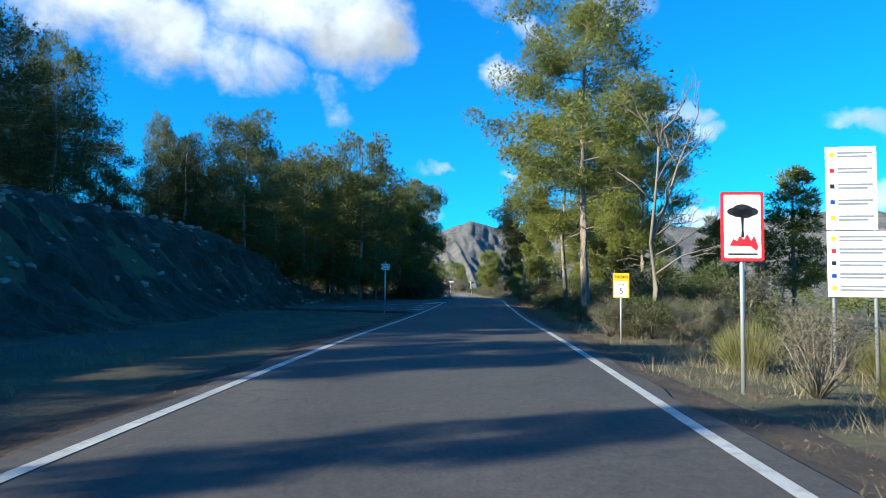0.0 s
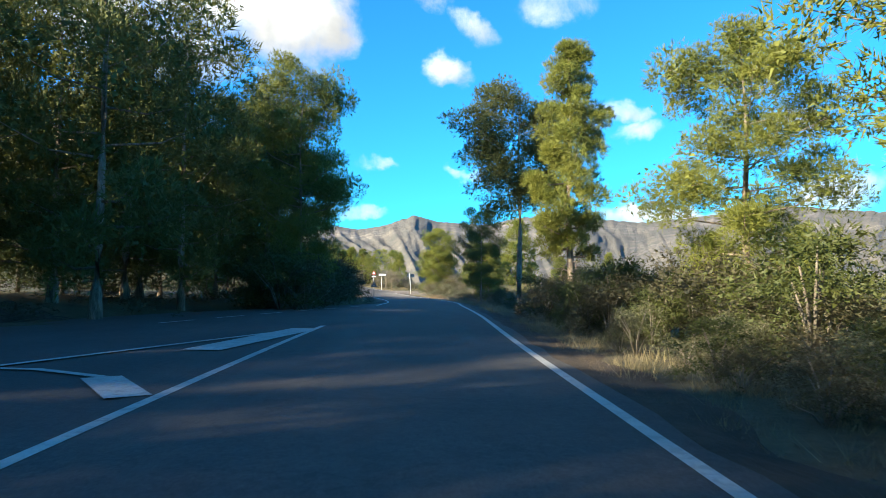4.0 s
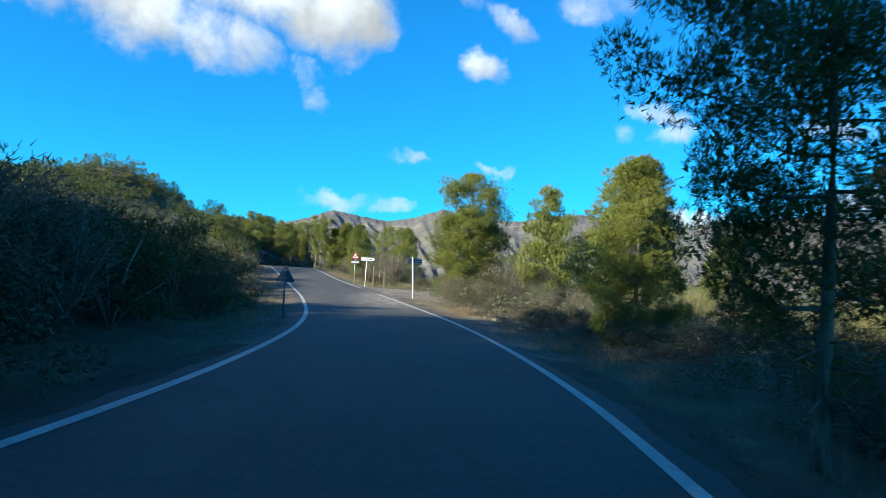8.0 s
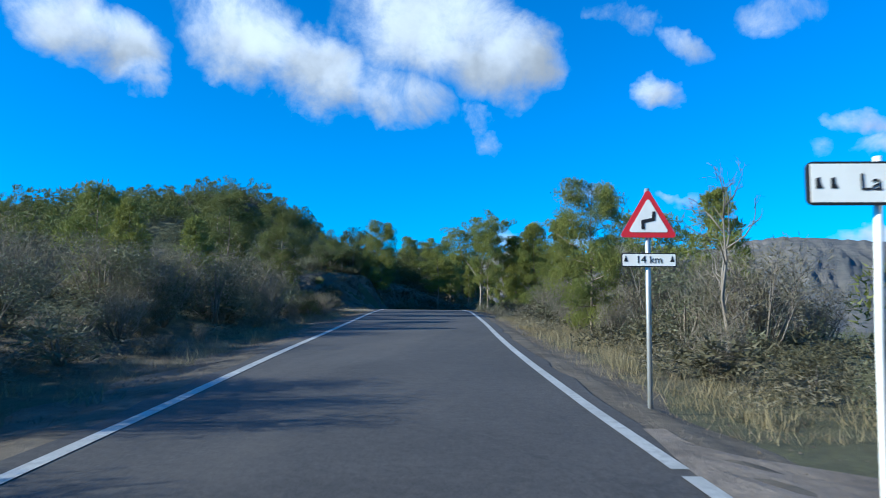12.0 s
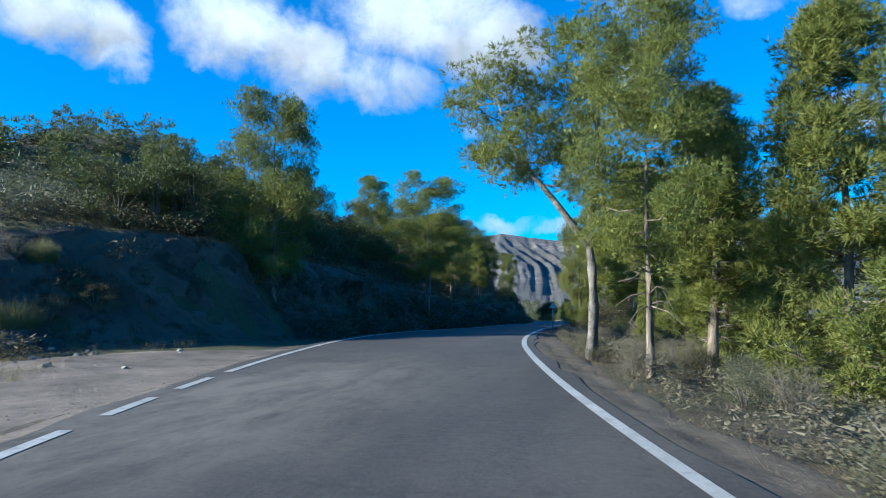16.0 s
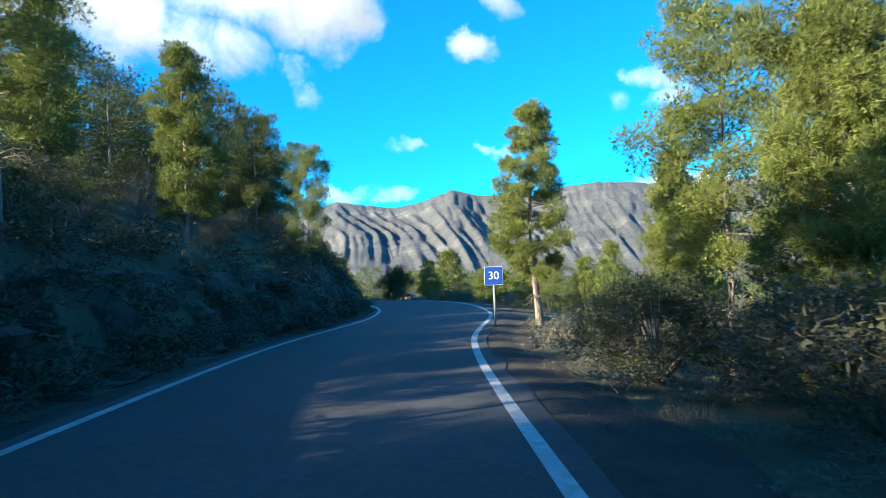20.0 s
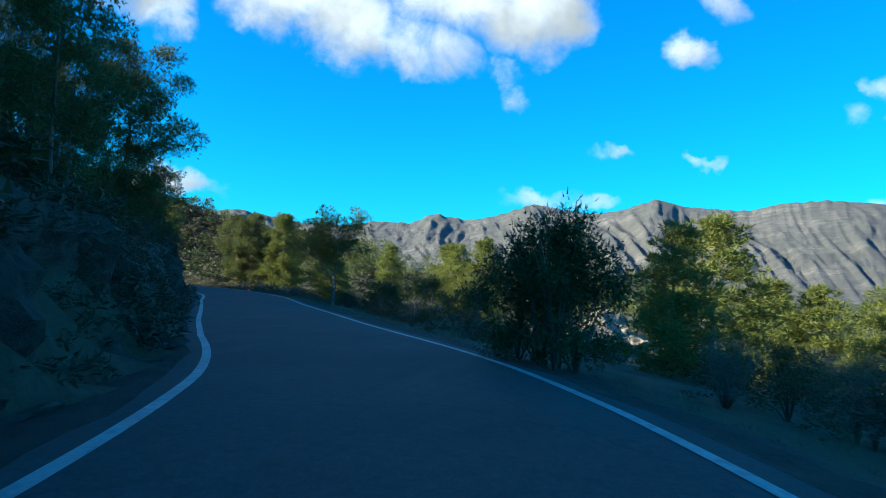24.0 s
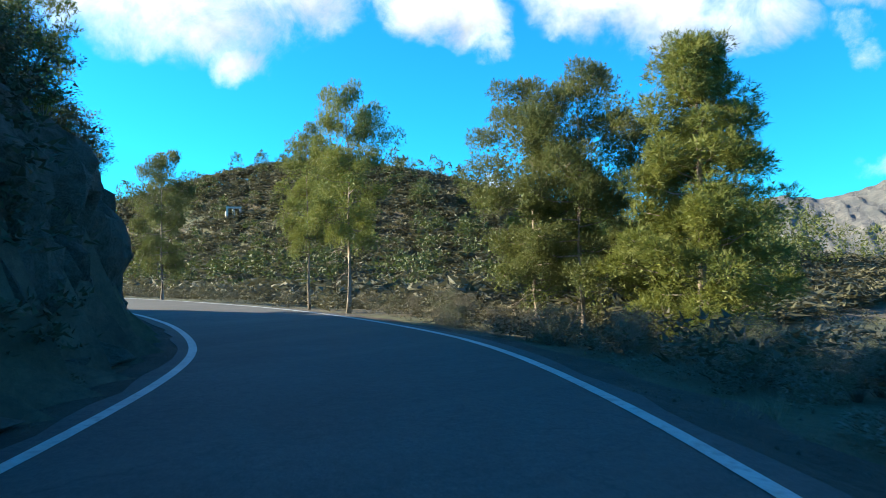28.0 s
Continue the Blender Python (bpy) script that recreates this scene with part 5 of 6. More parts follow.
def build_undergrowth():
    rng = np.random.default_rng(11)
    low = [dome_cell(50 + k, 26, 0.115) for k in range(4)]
    P = [ground_points(rng, n, a, b, c, d) for n, a, b, c, d in ((260, 20, 120, 5.6, 16), (160, 138, 178, 4.3, 14), (430, 200, 318, 5.2, 24), (520, 96, 178, -30, -5.5), (700, 192, 335, -16, -5.0), (420, 196, 330, -6.5, -4.2), (520, 196, 322, -4.6, -3.3), (160, 176, 200, -17, -8), (420, 322, 372, 5, 45), (160, 318, 372, 4, 9), (140, -10, 50, -30, -19), (150, 45, 100, -26, -8))]
    p = np.concatenate(P)
    h = rng.uniform(0.35, 1.0, len(p))
    massed("undergrowth", p, np.stack([h * rng.uniform(1.1, 1.9, len(p)), h], 1), low, M_SHRUB, "low tangled green undergrowth covering the slopes", "undergrowth", rng)
    P = [ground_points(rng, n, a, b, c, d) for n, a, b, c, d in ((150, 84, 130, 6, 40), (200, 100, 180, 5, 30), (120, 240, 330, 10, 40), (220, 95, 178, -30, -5), (90, 190, 330, -16, -6), (900, 168, 212, -46, -11))]
    p = np.concatenate(P)
    h = rng.uniform(0.5, 1.2, len(p))
    massed("scrub", p, np.stack([h * 1.5, h], 1), low, M_OLIVE, "grey-green aromatic scrub on dry ground", "scrub", rng)
    blades = [grass_cell(70 + k, 46) for k in range(4)]
    P = [ground_points(rng, n, a, b, c, d) for n, a, b, c, d in ((120, 0, 16, 3.6, 9), (90, 16, 30, 3.6, 9), (260, 30, 120, 3.4, 5), (420, 84, 135, 4.5, 22), (150, 138, 172, 3.8, 7), (70, 205, 318, 3.8, 5.5), (260, 84, 176, -5.2, -3.4), (240, 172, 200, -13, -8), (240, 192, 318, -7.5, -5.2), (160, 0, 40, -11, -5), (700, 137, 164, 3.4, 9), (90, 6, 15, 4.4, 9), (420, 176, 202, -15, -6))]
    p = np.concatenate(P)
    h = rng.uniform(0.12, 0.40, len(p))
    massed("dry_grass", p, np.stack([h * 1.2 + 0.1, h], 1), blades, M_DRY, "dry yellow grass tufts along the verges", "grass", rng)
    P = [ground_points(rng, n, a, b, c, d) for n, a, b, c, d in ((520, 178, 206, 3.7, 9), (160, 206, 245, 3.7, 6), (180, 98, 120, 4.4, 9), (110, 84, 98, 4.4, 8), (300, 310, 336, 4.0, 10), (150, 138, 178, 3.9, 6), (160, 104, 172, -6, -4.6))]
    p = np.concatenate(P)
    h = rng.uniform(0.15, 0.5, len(p))
    massed("verge_scrub", p, np.stack([h * rng.uniform(1.3, 2.2, len(p)), h], 1), low, M_WISPY, "low grey-brown aromatic scrub along the verges", "scrub", rng)
    litter = [grass_cell(95 + k, 16) for k in range(4)]
    P = []
    for n, s0, s1, d0 in ((1500, -2, 122, 2.95), (2600, 137, 322, 2.95), (1500, 84, 172, -4.6), (900, 192, 322, -4.4)):
        P.append(ground_points(rng, n, s0, s1, d0, d0 + 1.7))
    p = np.concatenate(P) + np.array([0, 0, 0.04])
    h = rng.uniform(0.04, 0.15, len(p))
    massed("verge_litter", p, np.stack([h * 1.6 + 0.12, h], 1), litter, M_LITTER, "brown needles and withered grass littering the verge", "litter", rng)


build_undergrowth()


def build_far_scrub():
    """Low bushes that cover the far slope past the bend, and pebbles along the verges."""
    rng = np.random.default_rng(23)
    cells = [dome_cell(90 + k, 12, 0.24) for k in range(4)]
    n = 13000
    x, y = rng.uniform(-195, -45, n), rng.uniform(322, 425, n)
    s, d, _ = road_coords(x, y)
    ok = d > 9
    x, y = x[ok], y[ok]
    p = np.stack([x, y, ground_height(x, y) - 0.05], 1)
    h = rng.uniform(0.6, 1.5, len(x))
    massed("slope_scrub", p, np.stack([h * 2.3, h], 1), cells, M_SHRUB, "dark low scrub covering the far slope", "scrub", rng)
    n = 4200
    x, y = rng.uniform(-135, -24, n), rng.uniform(170, 300, n)
    s, d, _ = road_coords(x, y)
    x, y = x[d < -30], y[d < -30]
    p = np.stack([x, y, ground_height(x, y) - 0.05], 1)
    h = rng.uniform(0.5, 1.1, len(x))
    massed("hill_scrub", p, np.stack([h * 2.0, h], 1), cells, M_OLIVE, "grey-green scrub covering the rounded hill", "scrub", rng)
    v = []
    for side in (-1, 1):
        m = 4200
        s, d = rng.uniform(-5, 335, m), side * (2.75 + rng.exponential(0.45, m))
        q = np.array([tuple(on_road(a, b)) for a, b in zip(s, d)])
        q[:, 2] = ground_height(q[:, 0], q[:, 1]) + 0.035
        r = rng.uniform(0.008, 0.026, (m, 1, 1))
        v.append((q[:, None, :] + np.array([[-1, -0.6, 0], [1, -0.6, 0], [0, 1, 0], [0, 0, 1.1]])[None] * r * rng.uniform(0.6, 1.3, (m, 4, 1))))
    v = np.concatenate(v).reshape(-1, 3)
    k = np.arange(len(v) // 4)[:, None, None] * 4
    f = (k + np.array([[0, 1, 3], [1, 2, 3], [2, 0, 3]])[None]).reshape(-1, 3)
    tagged(new("verge_gravel", mesh_from("verge_gravel", v, f, M_GRAVEL)), "loose gravel and grit beside the asphalt", "gravel", "", "stuff")


build_far_scrub()


def far_pine_cell(seed, cone, n=30, needles=9, length=0.095, width=0.019):
    rng = np.random.default_rng(seed)
    u = rng.uniform(0.12, 1, n)
    w = (0.30 * (1 - u) ** 0.6 + 0.03) if cone else 0.30 * np.sin(np.pi * (0.1 + 0.86 * u)) ** 0.6
    a = rng.uniform(0, 6.28, n)
    c = np.stack([np.cos(a) * w, np.sin(a) * w, u * 0.95], 1)
    v = tufts(rng, c, np.full(n, 0.08), needles, length, width, 0.3)
    k = np.array([[-0.015, 0, -0.05], [0.015, 0, -0.05], [0, 0, 0.5], [0, -0.015, -0.05], [0, 0.015, -0.05], [0, 0, 0.5]])
    return np.concatenate([v, k])


def build_woods():
    rng = np.random.default_rng(13)
    cells = [far_pine_cell(80 + k, k % 2) for k in range(6)]

    near_cells = [far_pine_cell(180 + k, k % 2, 46, 14, 0.07, 0.011) for k in range(5)]

    def wood(name, n, box_, h0, h1, keep, label, mat, cells=cells):
        x0, x1, y0, y1 = box_
        x, y = rng.uniform(x0, x1, n), rng.uniform(y0, y1, n)
        s, d, _ = road_coords(x, y)
        ok = keep(x, y, s, d)
        x, y = x[ok], y[ok]
        p = np.stack([x, y, ground_height(x, y) - 0.1], 1)
        h = rng.uniform(h0, h1, len(x))
        massed(name, p, np.stack([h * rng.uniform(0.9, 1.3, len(x)), h], 1), cells, mat, label, "wood", rng)
    wood("hillside_wood", 2300, (-150, -24, 140, 300), 1.6, 4.0, lambda x, y, s, d: (d < -36), "scattered small pines covering the rounded hill", M_PINE_MID)
    wood("valley_wood", 300, (12, 190, 60, 420), 3.5, 7.0, lambda x, y, s, d: (d > 22), "distant pines across the valley floor", M_PINE_MID, near_cells)
    wood("bend_wood", 150, (-70, 40, 325, 430), 4.0, 7.0, lambda x, y, s, d: (d > 32), "pines and scrub past the bend", M_PINE_MID, near_cells)
    wood("ridge_wood", 620, (-240, -60, 335, 470), 2.2, 5.0, lambda x, y, s, d: (d > 12), "dotted pines on the scrubby far slope", M_PINE_DARK)
    # unseen trees added to block the sun, with a gap for the lit road
    wood("shade_wood", 120, (-70, -22, -40, 70), 7.0, 11.0, lambda x, y, s, d: (d < -20) & (y < 8) & ((y - 0.525 * x < -4) | (y - 0.525 * x > 13)), "unseen pine wood above the slope, added for its shade", M_PINE_DARK)
    wood("bank_wood", 210, (-75, -18, 190, 318), 3.0, 5.5, lambda x, y, s, d: (d < -12) & (d > -34) & (s > 224), "dark young pines above the cut bank", M_PINE_DARK, near_cells)


build_woods()


# ---- road signs ----
def plate(bm, pts, y, thick):
    """A flat sheet in the upright plane, its front towards the road user."""
    a = [bm.verts.new((x, y, z)) for x, z in pts]
    b = [bm.verts.new((x, y + thick, z)) for x, z in pts]
    n = len(pts)
    bm.faces.new(a); bm.faces.new(b[::-1])
    for k in range(n):
        bm.faces.new((a[k], b[k], b[(k + 1) % n], a[(k + 1) % n]))
    bmesh.ops.recalc_face_normals(bm, faces=bm.faces)


def sheet(name, pts, y, thick, mat, parent, label=""):
    bm = bmesh.new()
    plate(bm, pts, y, thick)
    return part(name, bm, mat, parent, label)


def rounded(w, h, cz, r, cx=0.0):
    pts = []
    for x, z, a0 in ((w / 2 - r, h / 2 - r, 0), (-w / 2 + r, h / 2 - r, 90), (-w / 2 + r, -h / 2 + r, 180), (w / 2 - r, -h / 2 + r, 270)):
        pts += [(cx + x + r * math.cos(radians(a0 + k * 30)), cz + z + r * math.sin(radians(a0 + k * 30))) for k in range(4)]
    return pts


def rounded_tri(side, base_z, r):
    hgt = side * math.sqrt(3) / 2
    cs = [(-side / 2, base_z), (side / 2, base_z), (0, base_z + hgt)]
    mid = (0, base_z + hgt / 3)
    pts = []
    for (x, z), a0 in zip(cs, (150, 270, 30)):
        vx, vz = mid[0] - x, mid[1] - z
        l = math.hypot(vx, vz)
        ox, oz = x + vx / l * 2 * r, z + vz / l * 2 * r
        pts += [(ox + r * math.cos(radians(a0 + k * 40)), oz + r * math.sin(radians(a0 + k * 40))) for k in range(4)]
    return pts


def lettering(text, size, x, z, y, mat, parent):
    cu = bpy.data.curves.new("lettering", "FONT")
    cu.body, cu.size, cu.align_x, cu.align_y, cu.extrude = text, size, "CENTER", "CENTER", 0.001
    cu.materials.append(mat)
    ob = new("lettering", cu)
    ob.parent = parent
    ob.matrix_basis = pose(x, y, z, 90, 0, 0)
    return ob


def post(root, high, r=0.03, x=0.0, mat=None, lean=0.0, name="post"):
    bm = bmesh.new()
    tube(bm, [(x, 0.02, -0.6), (x + lean * 0.4, 0.02, high * 0.5), (x + lean, 0.02, high)], [r, r, r], 8)
    return part(name, bm, mat or M_STEEL, root)


def sign_root(name, x, y, turn, label, category="road sign", lift=0.0):
    root = new(name)
    root.matrix_basis = pose(x, y, ground_at(x, y) + lift, 0, 0, turn)
    return tagged(root, label, category)


def clamps(root, zs, y=0.0):
    for z in zs:
        bm = bmesh.new()
        box(bm, (0.12, 0.03, 0.04), (0, y, z), bevel=0.004)
        part("clamp", bm, M_STEEL, root)


def fire_sign():
    r = sign_root("fire_risk_sign", 4.0, 9.15, -6, "white fire-risk sign with red border on a steel post", "road sign", 0.12)
    post(r, 2.55, 0.032)
    clamps(r, (1.95, 2.4))
    sheet("panel", rounded(0.56, 0.94, 2.13, 0.03), -0.03, 0.02, M_RED, r, "red bordered sign panel")
    sheet("face", rounded(0.48, 0.86, 2.13, 0.02), -0.034, 0.003, M_WHITE, r)
    bm = bmesh.new()
    plate(bm, [(-0.02, 1.98), (0.02, 1.98), (0.012, 2.1), (0.02, 2.28), (-0.02, 2.28), (-0.012, 2.1)], -0.038, 0.003)
    for cx, cz, w in ((-0.10, 2.33, 0.10), (0.0, 2.36, 0.13), (0.10, 2.33, 0.11), (0.03, 2.30, 0.11), (-0.06, 2.30, 0.08)):
        plate(bm, [(cx + w * math.cos(k * 0.52), cz + 0.55 * w * math.sin(k * 0.52)) for k in range(12)], -0.038, 0.003)
    part("tree_symbol", bm, M_BLACK, r)
    sheet("flame_symbol", [(-0.17, 1.87), (0.1, 1.86), (0.18, 1.80), (0.2, 1.86), (0.15, 2.0), (0.11, 1.93), (0.06, 2.03), (0.02, 1.95), (-0.04, 2.0), (-0.07, 1.93), (-0.12, 1.96)], -0.038, 0.003, M_RED, r)
    sheet("caption_bar", [(-0.19, 1.745), (0.19, 1.745), (0.19, 1.765), (-0.19, 1.765)], -0.038, 0.003, M_BLACK, r)


def info_panels():
    r = sign_root("information_board", 6.75, 11.3, -10, "tall white information panels with small print on two posts", "notice board", 0.42)
    for x in (-0.32, 0.32):
        post(r, 3.3, 0.035, x)
    a = sheet("panel", [(-0.42, 2.16), (0.36, 2.16), (0.36, 3.55), (-0.42, 3.55)], -0.03, 0.02, M_WHITE, r)
    b = sheet("panel", [(-0.42, 1.05), (0.56, 1.05), (0.56, 2.14), (-0.42, 2.14)], -0.03, 0.02, M_WHITE, r)
    rng = np.random.default_rng(5)
    for pan, x0, x1, top, rows, step in ((a, -0.36, 0.30, 3.46, 5, 0.265), (b, -0.36, 0.50, 2.06, 5, 0.205)):
        for k in range(rows):
            z = top - k * step
            sheet("print_line", [(x0 + 0.12, z - 0.03), (x1, z - 0.03), (x1, z), (x0 + 0.12, z)], -0.033, 0.002, M_GREYINK, pan)
            sheet("print_line", [(x0 + 0.12, z - 0.09), (x1 - 0.08, z - 0.09), (x1 - 0.08, z - 0.06), (x0 + 0.12, z - 0.06)], -0.033, 0.002, M_GREYINK, pan)
            sheet("flag", [(x0, z - 0.08), (x0 + 0.07, z - 0.08), (x0 + 0.07, z - 0.01), (x0, z - 0.01)], -0.033, 0.002, (M_YELLOW, M_RED, M_BLACK, M_BLUE)[k % 4], pan)


def km_marker():
    r = sign_root("kilometre_marker", 4.45, 17.6, -8, "yellow and white kilometre marker on a thin post")
    post(r, 1.75, 0.025)
    sheet("panel", rounded(0.40, 0.62, 1.47, 0.03), -0.03, 0.02, M_YELLOW, r)
    sheet("face", rounded(0.34, 0.40, 1.38, 0.02), -0.034, 0.003, M_WHITE, r)
    lettering("TV-7411", 0.10, 0, 1.68, -0.037, M_BLACK, r)
    lettering("km", 0.11, 0, 1.50, -0.037, M_BLACK, r)
    lettering("5", 0.22, 0, 1.33, -0.037, M_BLACK, r)


def fork_sign():
    r = sign_root("direction_sign", -3.15, 38.0, 48, "two pale arrow direction boards on a tall post", "road sign")
    post(r, 2.78, 0.04)
    for z in (2.58, 2.40):
        pan = sheet("arrow_board", [(-0.40, z), (-0.26, z + 0.08), (0.27, z + 0.08), (0.27, z - 0.08), (-0.26, z - 0.08)], -0.06, 0.03, M_WHITE, r)
        sheet("print_line", [(-0.24, z - 0.02), (0.05, z - 0.02), (0.05, z + 0.025), (-0.24, z + 0.025)], -0.064, 0.003, M_GREYINK, pan)
        sheet("print_line", [(0.14, z - 0.05), (0.24, z - 0.05), (0.24, z + 0.05), (0.14, z + 0.05)], -0.064, 0.003, M_GREYINK, pan)


def bend_sign(x, y, turn, side, top, label, flip, plaque=False, from_behind=False):
    r = sign_root("bend_warning_sign", x, y, turn, label)
    post(r, top - (0.2 if from_behind else 0), 0.03, 0.0, M_SIGNBACK if from_behind else M_STEEL)
    base = top - side * 0.87 - 0.02
    if from_behind:
        sheet("panel", rounded_tri(side, base, 0.03), 0.05, 0.02, M_SIGNBACK, r, "dull metal back of a triangular panel, darkened for shade")
        sheet("face", rounded_tri(side * 0.98, base + 0.006, 0.03), 0.073, 0.003, M_RED, r)
        clamps(r, (base + 0.12, base + 0.36), 0.045)
        return
    sheet("panel", rounded_tri(side * 1.06, base - side * 0.02, 0.03), -0.03, 0.02, M_RED, r, "red bordered triangular panel")
    sheet("face", rounded_tri(side * 0.74, base + side * 0.075, 0.02), -0.034, 0.003, M_WHITE, r)
    k, c = side, base + side * 0.29
    z = [(-0.13, -0.16), (-0.07, -0.16), (-0.07, -0.04), (0.12, 0.0), (0.13, 0.17), (0.07, 0.17), (0.065, 0.05), (-0.13, 0.01)] if not flip else \
        [(0.10, -0.14), (0.04, -0.14), (0.04, 0.0), (-0.12, 0.0), (-0.12, 0.17), (-0.06, 0.17), (-0.06, 0.06), (0.10, 0.06)]
    sheet("bend_symbol", [(a * k, c + b * k) for a, b in z], -0.038, 0.003, M_BLACK, r)
    clamps(r, (base + 0.1, base + 0.34), 0.0)
    if plaque:
        p = sheet("plaque", rounded(side * 1.0, 0.16, base - 0.27, 0.02), -0.03, 0.015, M_BLACK, r, "small white distance plate")
        sheet("face", rounded(side * 0.96, 0.135, base - 0.27, 0.015), -0.034, 0.003, M_WHITE, p)
        lettering("14 km", 0.12, 0, base - 0.27, -0.037, M_BLACK, r)
        for sx in (-1, 1):
            sheet("arrow_mark", [(sx * side * 0.42 - 0.025, base - 0.29), (sx * side * 0.42 + 0.025, base - 0.29), (sx * side * 0.42, base - 0.22)], -0.037, 0.002, M_BLACK, p)


def presa_sign():
    r = sign_root("direction_sign", 1.32, 134.7, 8, "white arrow sign pointing along the dirt track")
    post(r, 2.26, 0.026, -0.03, M_WHITE, 0.06)
    z = 2.08
    pan = sheet("arrow_board", rounded(1.06, 0.27, z, 0.04, 0.1), -0.05, 0.03, M_BLACK, r)
    sheet("face", [(-0.41, z - 0.12), (0.50, z - 0.12), (0.61, z), (0.50, z + 0.12), (-0.41, z + 0.12)], -0.054, 0.004, M_WHITE, pan)
    lettering("La Presa", 0.15, 0.13, z, -0.058, M_BLACK, r)
    for x in (-0.36, -0.27):
        sheet("pictogram", [(x - 0.02, z - 0.035), (x + 0.025, z - 0.035), (x + 0.008, z), (x + 0.006, z + 0.035), (x - 0.02, z + 0.03)], -0.057, 0.002, M_BLACK, pan)


def back_sign():
    r = sign_root("direction_sign", 4.75, 125.0, 24, "blue-grey back of a board on a bent white post")
    post(r, 2.5, 0.036, 0.12, M_WHITE, -0.16)
    pan = sheet("board", rounded(0.98, 0.36, 2.27, 0.02, 0.12), 0.05, 0.03, M_SIGNBACK, r)
    for z in (2.14, 2.27, 2.40):
        sheet("rib", [(-0.36, z - 0.012), (0.60, z - 0.012), (0.60, z + 0.012), (-0.36, z + 0.012)], 0.035, 0.012, M_STEEL, pan)


def wooden_frame():
    r = sign_root("wooden_frame", 2.25, 135.0, 8, "weathered wooden posts joined by a rail", "fence")
    for x in (-0.38, 0.42):
        bm = bmesh.new()
        box(bm, (0.08, 0.08, 1.75), (x, 0, 0.75), bevel=0.008)
        part("post", bm, M_WOOD, r)
    bm = bmesh.new()
    box(bm, (0.8, 0.04, 0.05), (0.02, -0.06, 1.3), bevel=0.005)
    part("rail", bm, M_WOOD, r)


def speed_sign():
    r = sign_root("advisory_speed_sign", -11.0, 238.4, 0, "blue square advisory speed sign on a thin post")
    post(r, 1.75, 0.03)
    sheet("panel", rounded(0.54, 0.54, 1.5, 0.03), -0.03, 0.02, M_WHITE, r)
    sheet("face", rounded(0.52, 0.52, 1.5, 0.025), -0.034, 0.003, M_BLUE, r)
    lettering("30", 0.33, 0, 1.5, -0.038, M_WHITE, r)


M_GREYINK = plain("faded_print", (0.20, 0.22, 0.26), 0.6)
fire_sign(); info_panels(); km_marker(); fork_sign(); presa_sign(); back_sign(); wooden_frame(); speed_sign()
bend_sign(0.85, 104.4, 0, 0.62, 1.75, "metal back of a triangular sign, darkened with its post for shade", False, False, True)
bend_sign(0.2, 138.3, 10, 0.62, 2.55, "triangular bend warning sign with distance plate", False, True)
bend_sign(-11.8, 216.4, 0, 0.54, 1.75, "triangular double bend warning sign on a steel post", True)


# ---- ruin on the far slope ----
def ruin(x, y):
    """Roofless white walls with two doorways."""
    r = new("ruined_hut")
    r.matrix_basis = pose(x, y, ground_at(x, y), 0, 0, 62)
    for cx, w in ((-1.05, 0.35), (0.0, 0.4), (1.05, 0.35)):
        bm = bmesh.new(); box(bm, (w, 0.3, 1.7), (cx, -0.9, 0.75), None, 0.03); part("pier", bm, M_PLASTER, r)
    bm = bmesh.new(); box(bm, (2.5, 0.32, 0.3), (0, -0.9, 1.7), None, 0.04); part("lintel", bm, M_PLASTER, r)
    bm = bmesh.new(); box(bm, (0.3, 1.5, 1.3), (-1.05, 0, 0.55), None, 0.04); part("side_wall", bm, M_PLASTER, r)
    bm = bmesh.new(); box(bm, (0.3, 1.5, 0.9), (1.05, 0, 0.35), None, 0.04); part("side_wall", bm, M_PLASTER, r)
    bm = bmesh.new(); box(bm, (1.5, 0.3, 0.8), (2.0, -0.9, 0.3), None, 0.06); part("broken_wall", bm, M_PLASTER, r)
    tagged(r, "small roofless white ruin on the scrub slope", "ruin")


ruin(-138.5, 372.7)


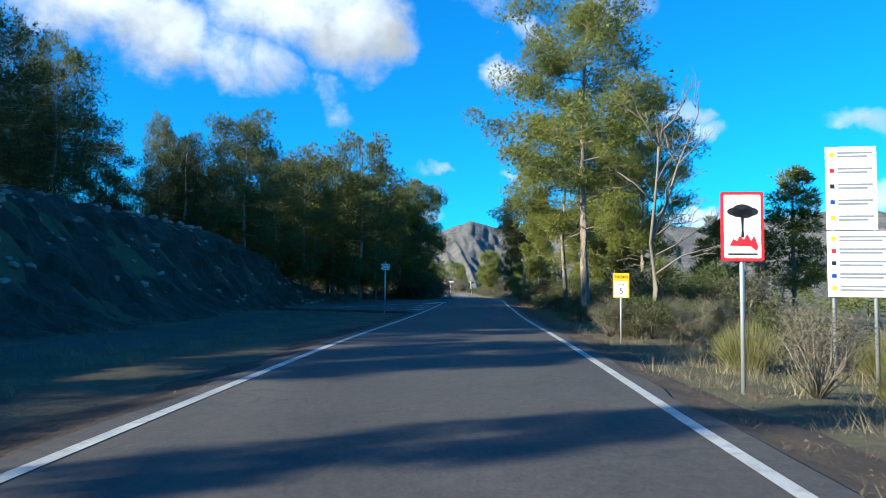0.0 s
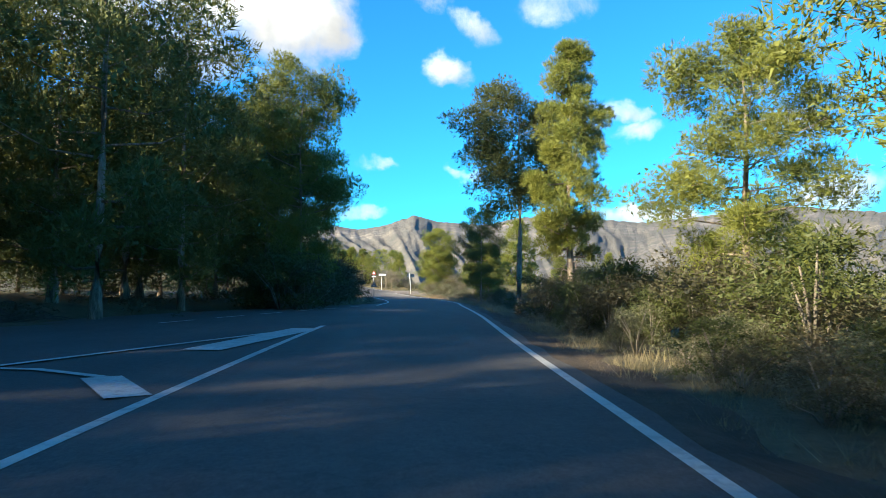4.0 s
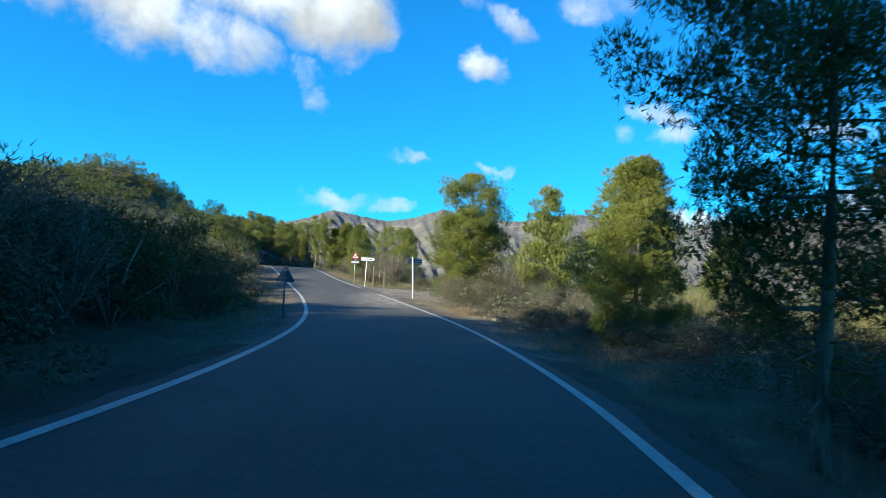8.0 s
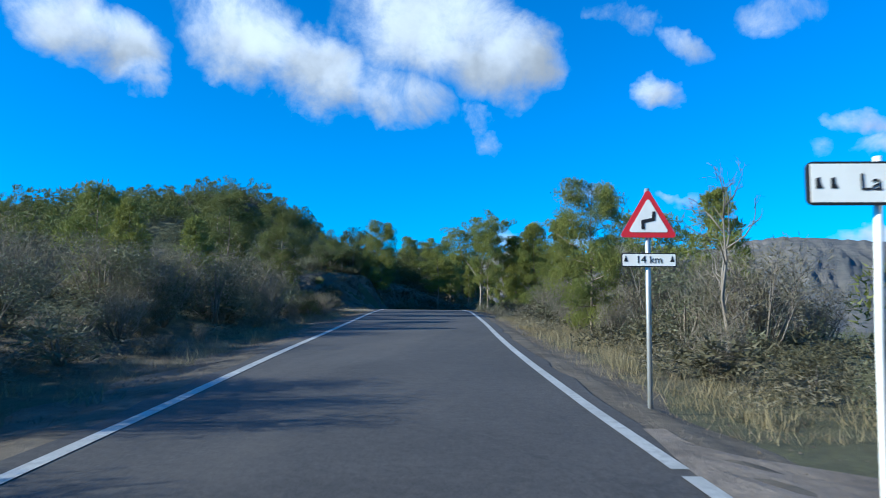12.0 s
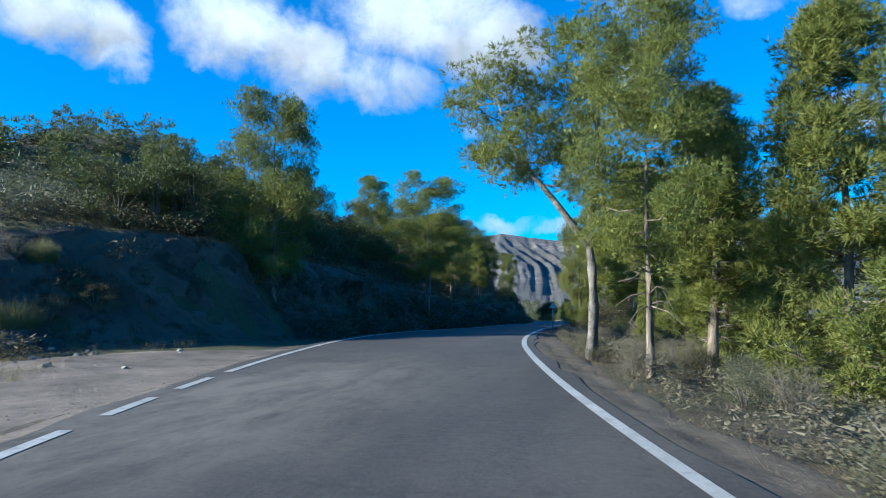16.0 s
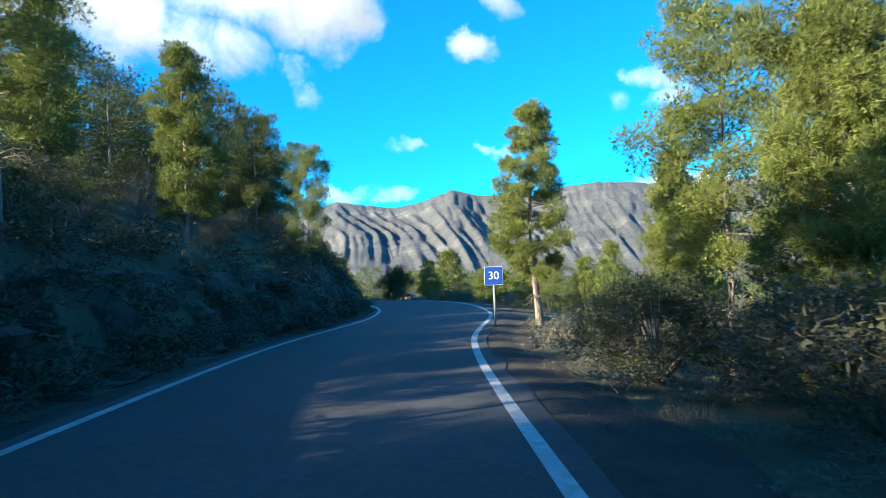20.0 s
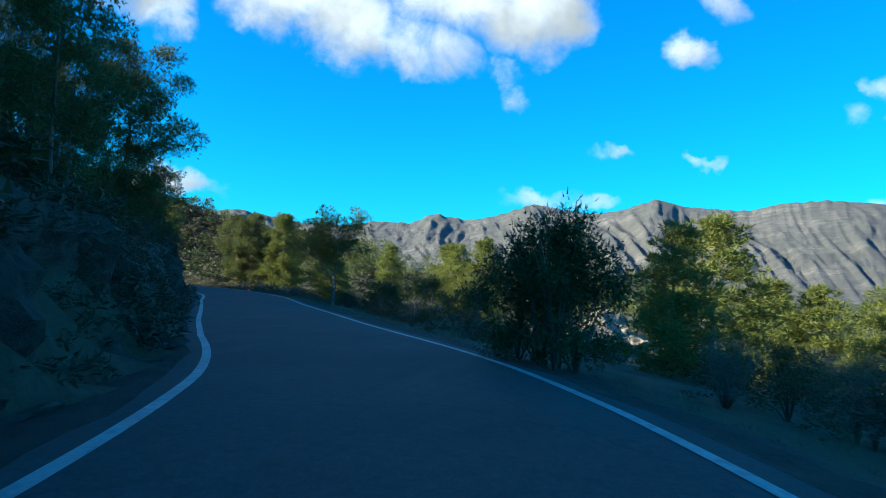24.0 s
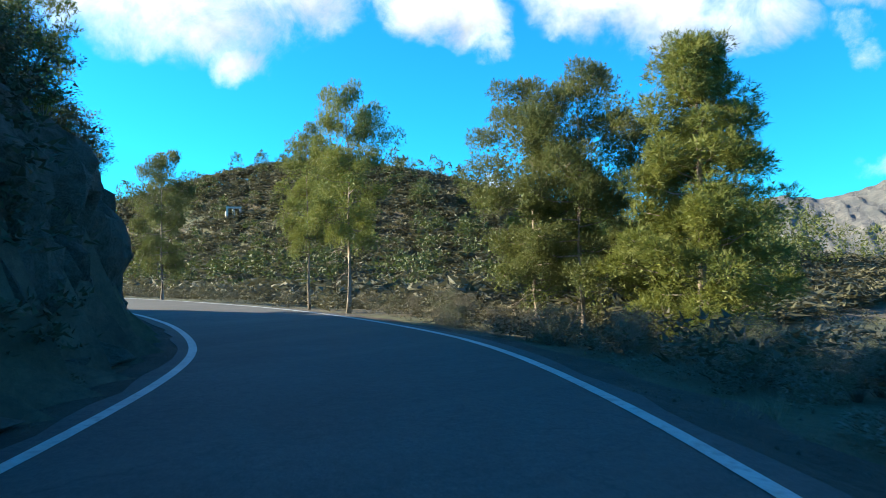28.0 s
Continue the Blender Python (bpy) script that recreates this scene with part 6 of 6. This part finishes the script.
# ---- rock faces of the cut bank ----
def rock_face(s0, s1, step, relief=1.0, name="rock_face", label="rough pale earth and rock face of the road cut", mat=M_ROCK):
    """Broken rock and earth on the cut slope: ribs, ledges and hollows with hard edges."""
    ss, uu = np.arange(s0, s1, step), np.linspace(0, 1, 19)
    v, base = [], []
    for s in ss:
        foot, run = table(s, BANK_FOOT), table(s, BANK_RUN)
        cut = max(0.0, min(1, (s - s0) / 4, (s1 - s) / 4))
        for u in uu:
            d = foot - 0.25 + (run * 0.95 + 0.2) * u
            rib = 1 - abs(noise.noise(Vector((s * 0.55, u * 1.2, 3.1)))) * 2.6
            ledge = noise.noise(Vector((s * 0.35, u * 5.5 + 0.4 * math.sin(s * 0.5), 7.7)))
            chip = noise.cell(Vector((s * 2.1 + 0.7 * math.sin(u * 11), u * 7, 1.0)))
            n = 0.50 * rib + 0.50 * ledge + 0.24 * chip + 0.25 * noise.noise(Vector((s * 2.9, u * 8, 5.0))) - 0.1
            edge = min(1, u * 7, (1 - u) * 5)
            p = on_road(s, -(d - n * cut * edge * relief))
            q = on_road(s, -d)
            v.append((p.x, p.y, 0.10 * chip * edge)); base.append((q.x, q.y))
    v, base = np.array(v), np.array(base)
    v[:, 2] += ground_height(base[:, 0], base[:, 1]) + 0.06 - 0.16 * np.tile(np.abs(uu - 0.5) > 0.45, len(ss))
    tagged(new(name, mesh_from(name, v, grid_faces(len(ss), len(uu)), mat)), label, "rock", "", "structure")


rock_face(177, 193.5, 0.25, 0.8)
rock_face(193, 248, 0.2)
rock_face(248, 345, 0.2)
rock_face(-6, 64, 0.35, 0.8, "embankment", "embankment of rough earth and stone, darkened for shade", M_BANK)


# ---- pale earth outcrops in the valley ----
def earth_mound(x, y, long, wide, high, turn, seed):
    """A worn hump of pale earth: broken crest, gullied sides and ledges."""
    n = 44
    g = np.linspace(-1, 1, n)
    v = []
    for a in g:
        for b in g:
            q = math.hypot(a, b)
            lump = noise.noise(Vector((a * 1.7 + seed, b * 1.7, 1.0)))
            gully = abs(noise.noise(Vector((a * 3.6 + seed, b * 3.6, 4.0))))
            z = high * (1 - q ** 1.6) * (0.8 + 0.9 * lump) - high * 0.55 * gully * (0.3 + q)
            z = z + 0.10 * high * noise.cell(Vector((a * 6 + seed, b * 6, z * 2.0)))
            v.append((long * a, wide * b, max(z, -0.8)))
    ob = new("earth_mound", mesh_from("earth_mound", v, grid_faces(n, n), M_EARTH))
    ob.matrix_basis = pose(x, y, ground_at(x, y) - 0.25, 0, 0, turn)
    return tagged(ob, "bare pale earth outcrop among the valley scrub", "outcrop", "valley outcrops")


for x, y, long, wide, high, turn in ((-15.0, 291.5, 4.0, 2.0, 1.2, 10), (-25.5, 307.0, 3.0, 1.8, 1.3, 0), (-28.0, 313.5, 3.5, 2.0, 1.4, 45), (-16.0, 323.0, 7.0, 3.5, 2.8, 20), (8.0, 292.0, 7.0, 3.5, 3.2, 15), (17.0, 286.0, 6.0, 3.0, 2.8, 40)):
    earth_mound(x, y, long, wide, high, turn, x * 0.7)

# ---- loose stones ----
def stone_meshes(n, seed):
    out = []
    for k in range(n):
        rng = np.random.default_rng(seed + k)
        bm = bmesh.new()
        bmesh.ops.create_icosphere(bm, subdivisions=1, radius=0.5)
        for q in bm.verts:
            q.co = Vector((q.co.x * rng.uniform(0.8, 1.2), q.co.y * rng.uniform(0.7, 1.0), q.co.z * rng.uniform(0.5, 0.8)))
        me = bpy.data.meshes.new("stone")
        bm.to_mesh(me); bm.free()
        me.materials.append(M_STONE)
        out.append(me)
    return out


STONES = stone_meshes(5, 300)


def stones(thing, count, s0, s1, d0, d1, size0, size1, seed):
    rng = np.random.default_rng(seed)
    for i in range(count):
        s, d = rng.uniform(s0, s1), rng.uniform(d0, d1)
        p = on_road(s, d)
        k = rng.uniform(size0, size1)
        ob = new("stone", STONES[int(rng.integers(0, 5))])
        ob.parent = thing
        ob.matrix_basis = Matrix.Translation((p.x, p.y, ground_at(p.x, p.y) + 0.1 * k)) @ Euler((rng.uniform(-0.4, 0.4), rng.uniform(-0.4, 0.4), rng.uniform(0, 6.28))).to_matrix().to_4x4() @ Matrix.Diagonal((k, k, k, 1))


revetment = tagged(new("stone_revetment"), "weathered stones set in the shaded embankment slope", "revetment", "", "structure")
stones(revetment, 290, 3, 58, -18.0, -12.0, 0.25, 0.55, 61)
rubble = tagged(new("verge_stones"), "loose pale stones scattered beside the track", "stones", "", "structure")
stones(rubble, 110, 122, 132, 4.2, 9.5, 0.06, 0.2, 62)
stones(rubble, 70, 106, 122, 3.4, 5.5, 0.06, 0.22, 63)
litter = tagged(new("lay_by_stones"), "loose stones on the gravel lay-by", "stones", "", "structure")
stones(litter, 80, 174, 190, -11.5, -5, 0.06, 0.3, 65)


# ---- heap of cut dry brush on the verge ----
def brush_heap(s, d, long, wide, high, count, seed):
    rng = np.random.default_rng(seed)
    p = on_road(s, d)
    bm = bmesh.new()
    for k in range(count):
        a, q = rng.uniform(0, 6.28), math.sqrt(rng.uniform(0, 1))
        c = Vector((q * wide * math.cos(a), q * long * math.sin(a), high * (1 - q * q) * rng.uniform(0.1, 1) + 0.03))
        w = Vector((rng.normal(), rng.normal(), rng.normal() * 0.3)).normalized() * rng.uniform(0.10, 0.32)
        m = c + Vector(rng.normal(size=3)) * 0.03
        r = rng.uniform(0.002, 0.006)
        tube(bm, [tuple(c - w), tuple(m), tuple(c + w)], [r, r, r * 0.4], 3)
    ob = part("brush_heap", bm, M_STRAW)
    ob.matrix_basis = pose(p.x, p.y, ground_at(p.x, p.y), 0, 0, 0)
    tagged(ob, "heap of cut dry brown brushwood on the verge", "brushwood", "", "stuff")


M_STRAW = surface("dry_brushwood", (0.13, 0.085, 0.05), (0.34, 0.24, 0.15), 4.0, 20, 0.95, 0.3, 0.01)
brush_heap(113.0, 4.6, 2.2, 0.8, 0.35, 420, 71)
brush_heap(117.0, 5.2, 1.2, 0.9, 0.28, 200, 72)
